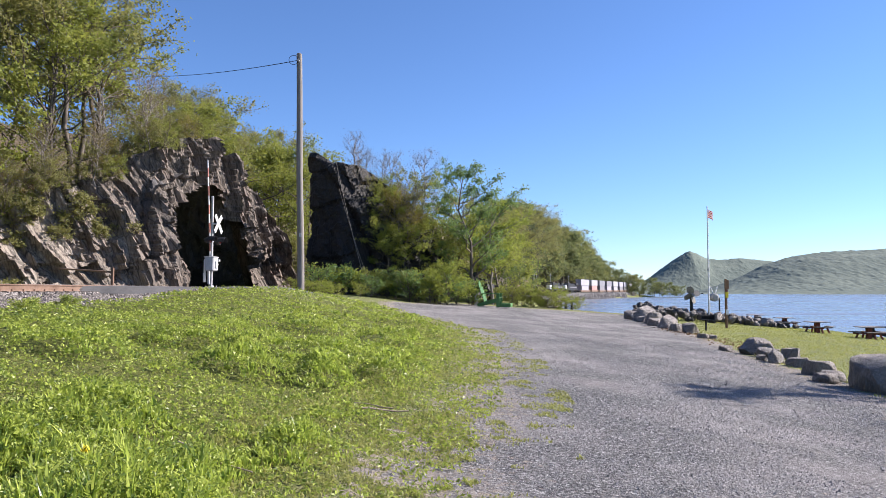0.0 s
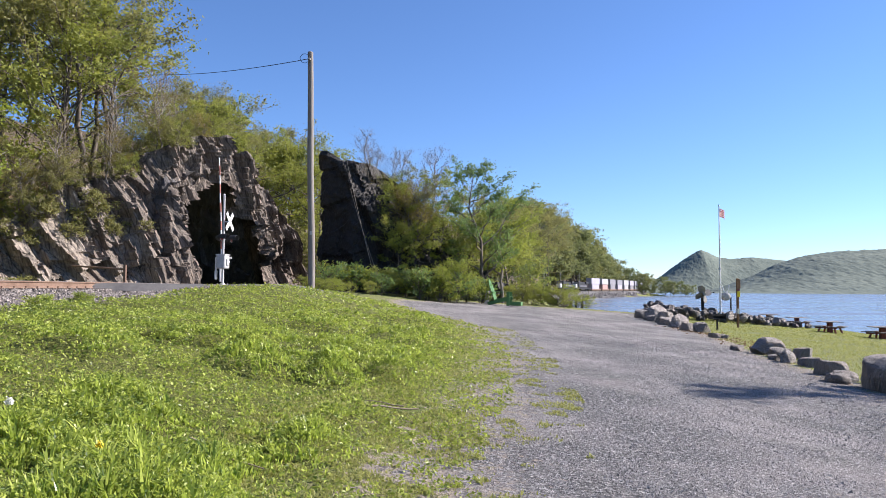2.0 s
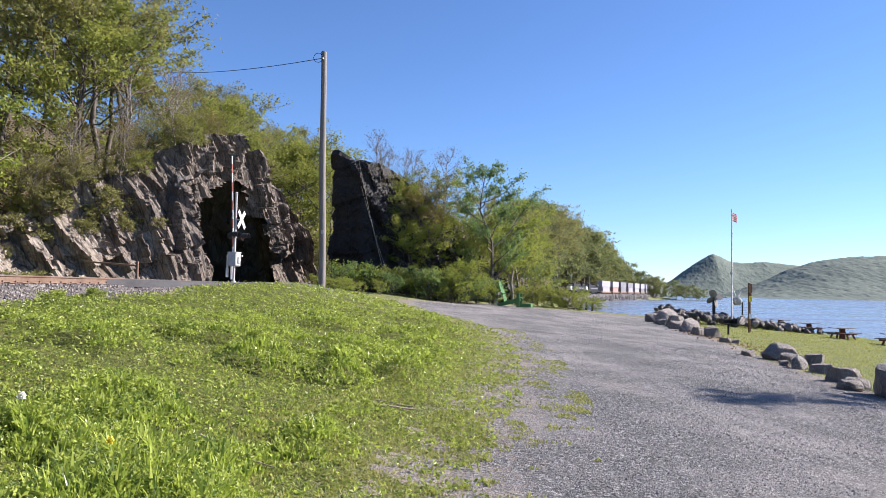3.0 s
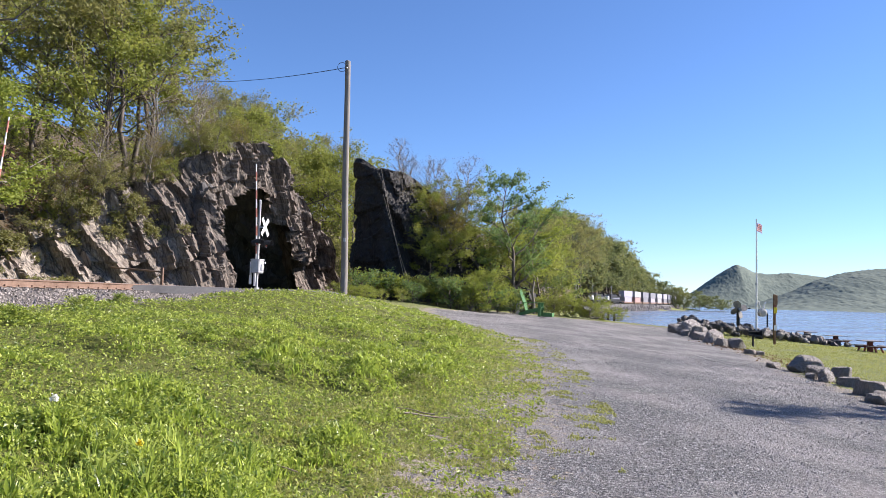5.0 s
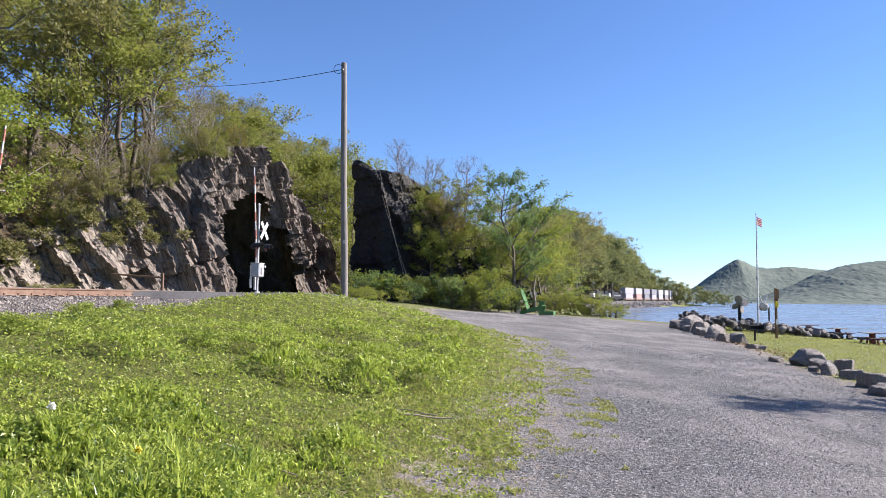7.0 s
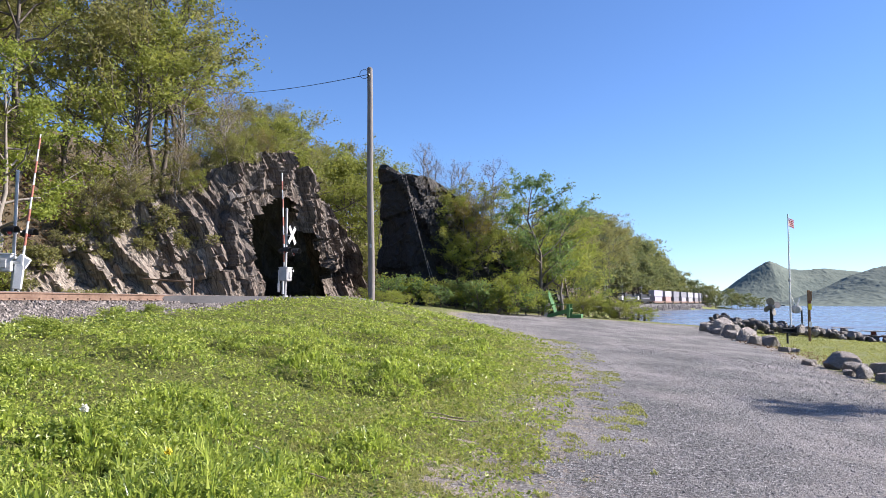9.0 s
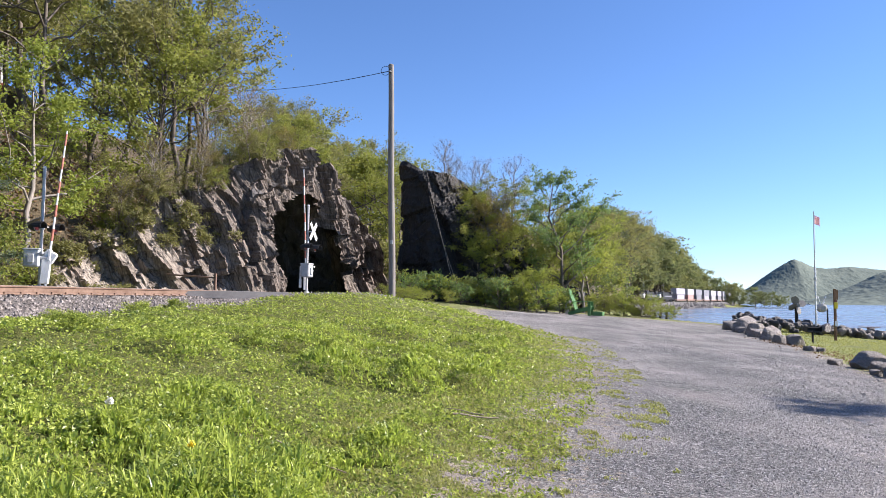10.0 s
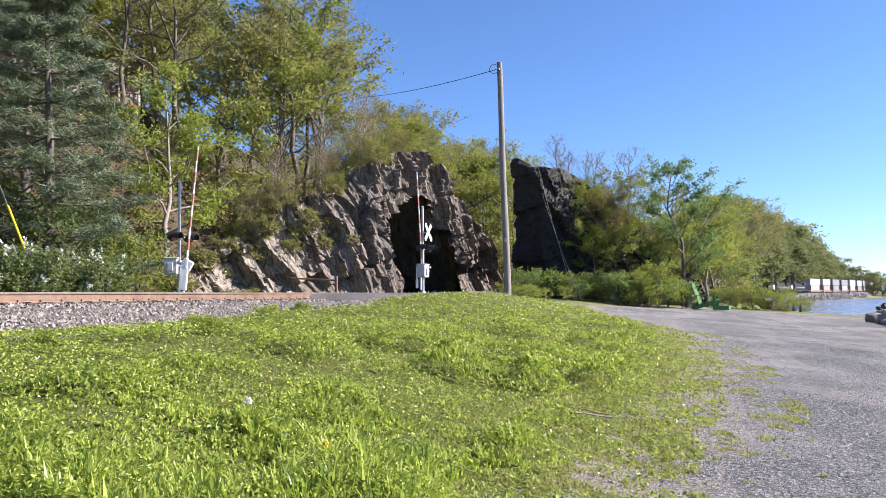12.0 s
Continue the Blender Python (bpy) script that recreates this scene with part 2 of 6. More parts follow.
M_YELLOW = rough_mat("yellow_plastic", (0.6, 0.45, 0.02), (0.8, 0.62, 0.04), 2.0, 0.5)
M_WIRE = rough_mat("steel_cable", (0.16, 0.16, 0.16), (0.36, 0.36, 0.36), 8.0, 0.5, 0.6)
M_CABLE = rough_mat("black_cable", (0.015, 0.015, 0.016), (0.04, 0.04, 0.04), 8.0, 0.6)
M_STICK = rough_mat("dry_stick", (0.2, 0.155, 0.11), (0.4, 0.33, 0.26), 8.0, 0.9)
M_LENS = rough_mat("dark_lens", (0.02, 0.004, 0.004), (0.06, 0.01, 0.01), 6.0, 0.25)
M_BRONZE = rough_mat("bronze", (0.16, 0.15, 0.13), (0.36, 0.34, 0.31), 3.0, 0.5, 0.5)
L_MAPLE = leaf_mat("maple_leaf", (0.10, 0.13, 0.024), (0.28, 0.31, 0.07), (0.52, 0.54, 0.1))
L_OAK = leaf_mat("oak_leaf", (0.10, 0.108, 0.042), (0.27, 0.265, 0.095), (0.46, 0.44, 0.12))
L_YELLOW = leaf_mat("young_leaf", (0.12, 0.165, 0.03), (0.28, 0.325, 0.06), (0.5, 0.56, 0.08))
L_TAN = leaf_mat("catkin_leaf", (0.10, 0.075, 0.028), (0.21, 0.155, 0.06), (0.3, 0.22, 0.06))
L_DEEP = leaf_mat("deep_leaf", (0.055, 0.085, 0.03), (0.14, 0.18, 0.06), (0.28, 0.36, 0.08))
L_PINE = leaf_mat("pine_needle", (0.05, 0.075, 0.045), (0.16, 0.2, 0.115), (0.2, 0.26, 0.12), 0.5, 0.3)
L_GRASS = leaf_mat("grass_blade", (0.035, 0.08, 0.012), (0.51, 0.58, 0.12), (0.7, 0.88, 0.13), 0.33, 0.40, 2.5, (0.28, 0.78))
L_LAWN = leaf_mat("lawn_blade", (0.16, 0.19, 0.045), (0.40, 0.41, 0.13), (0.5, 0.52, 0.14), 0.6, 0.42, 2.0)
L_CREEP = leaf_mat("creeping_blade", (0.10, 0.12, 0.035), (0.46, 0.46, 0.15), (0.56, 0.58, 0.17), 0.55, 0.42, 4.0)
L_WEED = leaf_mat("weed_leaf", (0.045, 0.085, 0.016), (0.44, 0.50, 0.10), (0.66, 0.78, 0.12), 0.4, 0.36, 1.4, (0.26, 0.78))
L_DRY = leaf_mat("dry_leaf", (0.10, 0.06, 0.03), (0.34, 0.22, 0.12), (0.3, 0.18, 0.08), 0.7, 0.2)
L_WHITE = leaf_mat("white_petal", (0.6, 0.6, 0.52), (0.8, 0.8, 0.74), (0.8, 0.8, 0.7), 0.6, 0.3)
L_FAR = leaf_mat("far_foliage", (0.075, 0.1, 0.04), (0.19, 0.22, 0.095), (0.33, 0.37, 0.13))
L_FARLIGHT = leaf_mat("far_young_foliage", (0.10, 0.12, 0.04), (0.24, 0.25, 0.10), (0.4, 0.42, 0.13))
L_FRESH = leaf_mat("fresh_leaf", (0.06, 0.11, 0.035), (0.17, 0.245, 0.08), (0.32, 0.46, 0.12))
L_BLOOM = leaf_mat("ochre_leaf", (0.14, 0.12, 0.03), (0.32, 0.27, 0.07), (0.5, 0.42, 0.1))

# ---- building tools ----

def hash3(c, seed):
    """Random numbers of lattice cells, 0 to 1."""
    c = c.astype(np.int64)
    h = (c[..., 0] * 374761393 + c[..., 1] * 668265263 + c[..., 2] * 2147483647 + seed * 974711) & 0xFFFFFFFF
    h = ((h ^ (h >> 13)) * 1274126177) & 0xFFFFFFFF
    h = ((h ^ (h >> 16)) * 2246822519) & 0xFFFFFFFF
    return ((h ^ (h >> 15)) & 0xFFFFFF) / float(0x1000000)


def vnoise(p, seed=0):
    """Smooth value noise, -1 to 1."""
    f = np.floor(p)
    u = p - f
    u = u * u * (3 - 2 * u)
    out = 0
    for i in (0, 1):
        for j in (0, 1):
            for k in (0, 1):
                w = (u[..., 0] if i else 1 - u[..., 0]) * (u[..., 1] if j else 1 - u[..., 1]) * (u[..., 2] if k else 1 - u[..., 2])
                out = out + w * hash3(f + np.array([i, j, k]), seed)
    return out * 2 - 1


def fbm(p, octaves=4, seed=0):
    return sum(vnoise(p * 2.03 ** o, seed + o) * 0.5 ** o for o in range(octaves))


def facets(p, seed=0):
    """Broken rock: every cell is a tilted flat block. About -1 to 1, for points in cell sizes."""
    base = np.floor(p)
    best, val = np.full(p.shape[:-1], 1e9), np.zeros(p.shape[:-1])
    for i in (-1, 0, 1):
        for j in (-1, 0, 1):
            for k in (-1, 0, 1):
                c = base + np.array([i, j, k])
                q = c + np.stack([hash3(c, seed + s) for s in (1, 2, 3)], -1)
                d = p - q
                r = (d * d).sum(-1)
                tilt = np.stack([hash3(c, seed + s) for s in (4, 5, 6)], -1) * 2 - 1
                v = hash3(c, seed + 7) * 1.2 - 0.6 + (d * tilt).sum(-1) * 0.8
                near = r < best
                best, val = np.where(near, r, best), np.where(near, v, val)
    return val


def smooth(a, b, x):
    u = np.clip((x - a) / (b - a), 0, 1)
    return u * u * (3 - 2 * u)


def raw_mesh(name, verts, faces, mat=None, soft=False):
    """A mesh from arrays; all faces have the same number of corners."""
    me = bpy.data.meshes.new(name)
    verts, faces = np.asarray(verts, dtype=np.float32), np.asarray(faces, dtype=np.int32)
    k = faces.shape[1]
    me.vertices.add(len(verts))
    me.vertices.foreach_set("co", verts.ravel())
    me.loops.add(faces.size)
    me.loops.foreach_set("vertex_index", faces.ravel())
    me.polygons.add(len(faces))
    me.polygons.foreach_set("loop_start", np.arange(0, faces.size, k, dtype=np.int32))
    me.polygons.foreach_set("use_smooth", np.full(len(faces), soft))
    me.update(calc_edges=True)
    if mat:
        me.materials.append(mat)
    return me


def grid_faces(nu, nv, keep=None):
    i = np.arange(nu * nv).reshape(nu, nv)
    f = np.stack([i[:-1, :-1], i[1:, :-1], i[1:, 1:], i[:-1, 1:]], -1).reshape(-1, 4)
    return f if keep is None else f[keep.reshape(-1)]


def part(name, bm, mat, parent=None, label=""):
    """Links a bmesh as one mesh object under a thing or a part."""
    me = bpy.data.meshes.new(name)
    bm.to_mesh(me)
    bm.free()
    me.materials.append(mat)
    ob = new(name, me)
    ob.parent = parent
    if label:
        ob["label"] = label
    return ob


def mesh_part(name, me, parent=None, label=""):
    ob = new(name, me)
    ob.parent = parent
    if label:
        ob["label"] = label
    return ob


def thing(name, at, label, category, group="", turn=0.0):
    ob = new(name)
    ob.matrix_basis = pose(*at, 0, 0, turn)
    return tagged(ob, label, category, group)


def box(bm, size, at=(0, 0, 0), turn=(0, 0, 0), bevel=0.0):
    m = pose(*at, *turn) @ Matrix.Diagonal((*size, 1))
    r = bmesh.ops.create_cube(bm, size=1, matrix=m)
    if bevel:
        edges = list({e for v in r["verts"] for e in v.link_edges})
        bmesh.ops.bevel(bm, geom=edges, offset=bevel, segments=1, affect="EDGES", profile=0.5)
    return bm


def boxed(size, at=(0, 0, 0), turn=(0, 0, 0), bevel=0.01):
    return box(bmesh.new(), size, at, turn, bevel)


def rod(bm, a, b, r1, r2=None, sides=10):
    a, b = Vector(a), Vector(b)
    m = Matrix.Translation((a + b) / 2) @ (b - a).to_track_quat("Z", "Y").to_matrix().to_4x4()
    bmesh.ops.create_cone(bm, cap_ends=True, segments=sides, radius1=r1, radius2=r1 if r2 is None else r2, depth=(b - a).length, matrix=m)
    return bm


def tube(points, radii, sides=6):
    """Verts and quads of a bent, tapered tube."""
    p = np.asarray(points, float)
    r = np.asarray(radii, float)
    d = np.gradient(p, axis=0)
    d /= np.linalg.norm(d, axis=1, keepdims=True) + 1e-9
    ref = np.where(np.abs(d[:, 2:3]) > 0.9, [[1.0, 0, 0]], [[0, 0, 1.0]])
    u = np.cross(d, ref)
    u /= np.linalg.norm(u, axis=1, keepdims=True) + 1e-9
    w = np.cross(d, u)
    a = np.linspace(0, 2 * np.pi, sides, endpoint=False)
    v = p[:, None] + r[:, None, None] * (np.cos(a)[None, :, None] * u[:, None] + np.sin(a)[None, :, None] * w[:, None])
    i = np.arange(len(p) * sides).reshape(len(p), sides)
    j = np.roll(i, -1, 1)
    return v.reshape(-1, 3), np.stack([i[:-1], j[:-1], j[1:], i[1:]], -1).reshape(-1, 4)


def tubes_mesh(name, items, mat, sides=6):
    vs, fs, k = [], [], 0
    for pts, rad in items:
        v, f = tube(pts, rad, sides)
        vs.append(v)
        fs.append(f + k)
        k += len(v)
    return raw_mesh(name, np.concatenate(vs), np.concatenate(fs), mat, True)


def leaves_mesh(name, centres, size, mat, g, lift=0.35, ratio=0.6):
    """Small pointed leaf blades, one quad each, turned at random."""
    n = len(centres)
    d = g.normal(size=(n, 3))
    d[:, 2] = d[:, 2] * 0.7 + lift * 0.2
    d /= np.linalg.norm(d, axis=1, keepdims=True)
    u = np.cross(d, g.normal(size=(n, 3)))
    u /= np.linalg.norm(u, axis=1, keepdims=True)
    s = (size * g.uniform(0.6, 1.4, n))[:, None]
    w = np.cross(d, u) * 0.15
    v = np.stack([centres - d * s * 0.5, centres + u * s * ratio * 0.5 + w * s, centres + d * s * 0.5, centres - u * s * ratio * 0.5 + w * s], 1)
    return raw_mesh(name, v.reshape(-1, 3), np.arange(n * 4).reshape(n, 4), mat)

# ---- land ----
WATER_Z = -2.3


def track_x(y):
    """The middle of the track: straight past the crossing, then bending into the cut."""
    return -12.42 + 0.0052 * np.maximum(0, y - 34) ** 2


def shore(x, y):
    """Metres inland of the river's edge, by the bay beyond the lot and along the lawn."""
    bay = 61 - y + 2.0 * np.sin(x * 0.4) - 0.25 * (x - 6)
    lawn = np.where(x > 14, 29.5 - x - 0.06 * (y - 40), 60.0)
    spit = np.minimum(4.5 - np.abs(x - 21), 61 - y)
    near = np.minimum(np.maximum(bay, 0 * x + spit), np.maximum(lawn, spit))
    west = np.where(y > 52, np.interp(y, [52, 60, 100, 120, 150, 200, 297, 350, 425, 500, 540, 900], [3, 4.5, 12, 16, 22, 30, 46, 72, 106, 150, 90, -100]) - x, -60)
    return np.maximum(near, west)


def hill_inland(x, y):
    """How far a place lies inside the wooded hill west of the track."""
    foot = np.interp(y, [-60, 18, 30, 36, 41, 47, 54, 60, 75, 100, 120, 150, 200, 297, 350, 425, 500, 900], [-19, -19.5, -22.5, -19, -20, -24, -23, -18, -12, 4, 8, 12, 20, 36, 62, 94, 124, 180])
    return foot - x


def land_z(x, y):
    x, y = np.asarray(x, float), np.asarray(y, float)
    p3 = np.stack([x, y, 0 * x], -1)
    lot = -0.073 * np.clip(x, -30, 30) + 0.0145 * np.clip(y, -20, 70)
    yard = 1.10 + 0.02 * np.clip(y - 10, -6, 14)
    z = lot + (yard - lot) * smooth(-0.5, -9.0, x - 0.12 * np.maximum(0, 12 - y))
    z = z + 0.40 * np.exp(-((x + 6.2) / 3.6) ** 2 - ((y - 27.5) / 6.0) ** 2)
    z = z + 0.045 * fbm(p3 * 0.45, 3, 5) * smooth(1.5, -1.5, x) + 0.012 * fbm(p3 * 1.3, 2, 9)
    bed = 1.5 - 0.30 * np.maximum(0, np.abs(x - track_x(y)) - 1.45)
    z = np.where((y < 66), np.maximum(z, np.minimum(bed, 1.5)), z)
    w = hill_inland(x, y)
    rise = np.where(w > 0, 0.72 * w * smooth(-1, 5, w) - 0.0035 * np.maximum(0, w) ** 2, 0)
    rise = np.where(w > 60, 0.72 * 60 - 0.0035 * 3600 + 0.12 * (w - 60), rise)
    top = np.interp(y, [-60, 48, 58, 66, 90, 170, 300, 420], [60, 60, 22, 12, 9, 12, 22, 20]) + 34 * smooth(-21, -40, x) * smooth(130, 70, y)
    rise = top * np.tanh(rise / top)
    rise = rise * np.interp(y, [-60, 20, 32, 55, 64, 90, 170, 320, 400, 470, 520], [0.9, 0.95, 1.2, 1.2, 0.8, 0.9, 1.5, 1.5, 1.3, 0.8, 0])
    z = z + rise * (1 + 0.08 * fbm(p3 * 0.09, 3, 21)) + smooth(0, 4, w) * 0.35 * fbm(p3 * 0.35, 3, 23)
    s = shore(x, y)
    z = np.where(y > 80, np.minimum(z, 2.0 + rise), z)
    drop = smooth(0.6, -2.2, s)
    return z * (1 - drop) + drop * (WATER_Z - 2.0)


def axis(*spans):
    return np.unique(np.round(np.concatenate([np.arange(a, b, s) for a, b, s in spans]), 3))


gx = axis((-3000, -300, 150), (-300, -60, 8), (-60, -26, 1.0), (-26, 14, 0.33), (14, 34, 0.6), (34, 90, 3), (90, 400, 20), (400, 4001, 200))
gy = axis((-1500, -100, 100), (-100, -12, 6), (-12, 2, 1), (2, 24, 0.3), (24, 70, 0.5), (70, 130, 2), (130, 520, 8), (520, 1000, 40), (1000, 4601, 200))
GX, GY = np.meshgrid(gx, gy, indexing="ij")
GZ = land_z(GX, GY)
ground_me = raw_mesh("ground", np.stack([GX, GY, GZ], -1).reshape(-1, 3), grid_faces(len(gx), len(gy)), M_GROUND, True)


def lot_west(y):
    """The grass's ragged edge along the gravel lot."""
    return np.interp(y, [-10, 5, 7.5, 10, 17, 24, 28, 32, 40, 46, 60], [-0.4, -0.3, -0.1, 0.35, 0.8, 0.5, -1.2, -2.8, -3.6, -1.4, 3.2])


def lot_east(y):
    return np.interp(y, [-10, 10, 14.6, 22, 30, 42, 60], [7.5, 8.0, 8.6, 9.3, 10.9, 12.6, 14.5])


def gravel_cover(x, y):
    side = np.minimum(x - lot_west(y), lot_east(y) - x)
    worn = 0.12 * np.exp(-((x + 0.35) / 0.6) ** 2 - ((y - 5.6) / 0.8) ** 2)
    return np.clip(0.5 + np.minimum(side, 51.5 - y + 0.25 * (x - 3)) * 0.36 + worn, 0, 1)


cover = np.zeros((GX.size, 4), np.float32)
cover[:, 0] = gravel_cover(GX, GY).ravel()
cover[:, 1] = (smooth(4.6, 3.9, np.abs(GX - track_x(GY))) * (GY < 75)).ravel()
cover[:, 2] = (smooth(0.5, 3.0, hill_inland(GX, GY))).ravel()
cover[:, 3] = np.maximum(np.maximum(smooth(3, 7, GX), smooth(1.3, 0.2, lot_west(GY) - GX)), smooth(22, 28, GY)).ravel()
attr = ground_me.color_attributes.new("cover", "FLOAT_COLOR", "POINT")
attr.data.foreach_set("color", cover.ravel())
tagged(new("ground", ground_me), "grassy ground with a grey gravel lot and leaf litter uphill", "ground", kind="structure")

WX, WY = np.meshgrid(np.array([-200, 0, 300, 1500, 4500.0]), np.array([20, 80, 300, 1500, 4600.0]), indexing="ij")
water_me = raw_mesh("water", np.stack([WX, WY, 0 * WX + WATER_Z], -1).reshape(-1, 3), grid_faces(5, 5), M_WATER, True)
tagged(new("water", water_me), "wide blue river with small ripples", "river", kind="structure")


def far_hill(name, label, ridge, depth, seed):
    """A wooded ridge: ridge gives x, y and height of the crest, the slope falls to the water in front."""
    r = np.array(ridge, float)
    n = 380
    t = np.linspace(0, 1, n)
    s = np.linspace(0, 1, len(r))
    cx, cy, ch = (np.interp(t, s, r[:, k]) for k in range(3))
    k = np.ones(9) / 9
    ch = 1.1 * np.convolve(np.pad(ch, 4, mode="edge"), k, "valid")
    rows = 64
    u = np.linspace(-0.25, 1.0, rows)[None, :]
    X = cx[:, None] * (1 - 0 * u) - u * depth * 0.25
    Y = cy[:, None] - u * depth
    prof = np.where(u < 0, 1 - (u / 0.25) ** 2, (1 - smooth(0, 1, u)) * 0.35 + 0.65 * (1 - np.clip(u, 0, 1)) ** 1.1)
    p = np.stack([X, Y, 0 * X], -1)
    Z = WATER_Z + ch[:, None] * prof * (1 + 0.07 * fbm(p / 260, 2, seed)) 
    wood = np.abs(fbm(p / 14, 3, seed + 3)) * 2 + np.abs(vnoise(p / 40, seed + 8)) * 1.2
    Z = np.where(u > 0.97, WATER_Z - 2, Z + wood * np.clip((1 - u) * 12, 0.35, 1))
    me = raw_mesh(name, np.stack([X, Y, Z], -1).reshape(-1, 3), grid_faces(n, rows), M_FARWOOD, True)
    return tagged(new(name, me), label, "hill", kind="structure")


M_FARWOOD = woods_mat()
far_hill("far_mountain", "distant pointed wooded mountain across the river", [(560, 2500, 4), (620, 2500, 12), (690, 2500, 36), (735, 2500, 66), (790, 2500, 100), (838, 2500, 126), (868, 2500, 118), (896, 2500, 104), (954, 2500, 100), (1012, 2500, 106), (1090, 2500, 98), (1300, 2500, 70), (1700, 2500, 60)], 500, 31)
far_hill("far_ridge", "long wooded ridge across the river, hazed pale green", [(470, 1500, -12), (545, 1500, 8), (610, 1500, 30), (654, 1500, 50), (712, 1500, 66), (771, 1500, 74), (829, 1500, 77), (908, 1500, 82), (1000, 1480, 90), (1300, 1400, 120), (2200, 1200, 150)], 620, 47)
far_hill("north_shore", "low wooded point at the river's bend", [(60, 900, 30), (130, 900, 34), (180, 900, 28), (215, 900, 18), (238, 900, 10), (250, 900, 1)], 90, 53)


# ---- rock walls ----
def slabs(e, b, m, pitch, seed):
    """Leaning beds of rock: b runs across the beds, e along them; each slab rises slowly and breaks off in a step."""
    w = b / pitch + 0.9 * vnoise(np.stack([e * 0.25 / pitch, b * 0.35 / pitch, m * 0.3 / pitch], -1), seed)
    k = np.floor(w)
    long_ = e / (pitch * 3.5) + 5 * hash3(np.stack([k, 0 * k, 0 * k], -1), seed + 1)
    cell = np.floor(long_)
    high = hash3(np.stack([k, cell, 0 * k], -1), seed + 2)
    f = w - k
    return 1.2 * (high - 0.5) - 0.62 * (np.minimum(f, (1 - f) * 6) - 0.45) + 0.35 * (long_ - cell - 0.5)


def rock_wall(name, label, foot, tops, lean, mat, seed, cap=7.0, rise=0.12, step=0.14, rough=1.0, hollow=None, shear=0.0):
    """A broken rock face over a foot line (x, y), tops by the length along it, leaning back; its cap runs into the hill."""
    f = np.array(foot, float)
    seg = np.r_[0, np.cumsum(np.linalg.norm(np.diff(f, axis=0), axis=1))]
    a = np.arange(0, seg[-1], step)
    bx, by = np.interp(a, seg, f[:, 0]), np.interp(a, seg, f[:, 1])
    k = np.ones(7) / 7
    bx, by = (np.convolve(np.pad(q, 3, mode="edge"), k, "valid") for q in (bx, by))
    tx, ty = np.gradient(bx), np.gradient(by)
    ln = np.hypot(tx, ty) + 1e-9
    nx, ny = ty / ln, -tx / ln
    wide = np.ones(41) / 41
    nx, ny = (np.convolve(np.pad(q, 20, mode="edge"), wide, "valid") for q in (nx, ny))
    top = np.interp(a, *zip(*tops))
    for _ in range(4):
        top = np.interp(a - shear * top, *zip(*tops))
    back = np.interp(a, *zip(*lean))
    top = top + 0.35 * vnoise(np.stack([a * 0.9, a * 0, a * 0], -1), seed) * np.clip(top / 4, 0, 1)
    rows, caps = int(10.0 / step), 26
    u = np.concatenate([np.linspace(0, 1, rows), np.ones(caps)])[None]
    c = np.concatenate([np.zeros(rows), np.linspace(0, 1, caps + 1)[1:]])[None]
    h = top[:, None] * u
    # the columns of the sheet follow the beds, so that each bed breaks along a clean edge
    slant = a[:, None] - shear * h
    off = -np.interp(slant, a, back) * h - c * cap
    NX, NY = np.interp(slant, a, nx), np.interp(slant, a, ny)
    X, Y = np.interp(slant, a, bx) + NX * off, np.interp(slant, a, by) + NY * off
    Z = 1.2 + h + c * cap * rise * np.clip(top / 6, 0, 1)[:, None]
    p = np.stack([X, Y, Z], -1)
    # slanting joints: the blocks are long along the bedding, which dips to the right
    dip = np.stack([X * 0.18 + Y * 0.30 - Z * 0.94, X * 0.47 + Y * 0.80 + Z * 0.35, X * 0.86 - Y * 0.5], -1)
    e, b, m = dip[..., 0], dip[..., 1], dip[..., 2]
    d = 0.75 * slabs(e, b, m, 2.1, seed) + 0.4 * slabs(e, b, m, 0.9, seed + 5) + 0.12 * slabs(e, b, m, 0.5, seed + 9) + 0.75 * facets(dip * [0.13, 0.3, 0.3], seed + 20) + 0.4 * facets(dip * [0.3, 0.8, 0.6], seed + 30) + 0.2 * facets(dip * [0.8, 1.8, 1.2], seed + 40) + 0.25 * fbm(p * 0.3, 2, seed + 60)
    d = d * rough * np.clip(0.35 + u * 2, 0, 1)
    X, Y, Z = X + NX * d, Y + NY * d, Z + 0.4 * d * (c > 0)
    keep = None
    if hollow:
        cy, cz = Y[:-1, :-1], Z[:-1, :-1]
        keep = ~((cz < np.interp(cy, *zip(*hollow), left=-9, right=-9)) & (c[:, :-1] == 0))
    me = raw_mesh(name, np.stack([X, Y, Z], -1).reshape(-1, 3), grid_faces(len(a), rows + caps, keep), mat)
    LEDGES[name] = np.stack([X, Y, Z], -1)[:, :rows]
    return tagged(new(name, me), label, "rock face", kind="structure")


LEDGES = {}


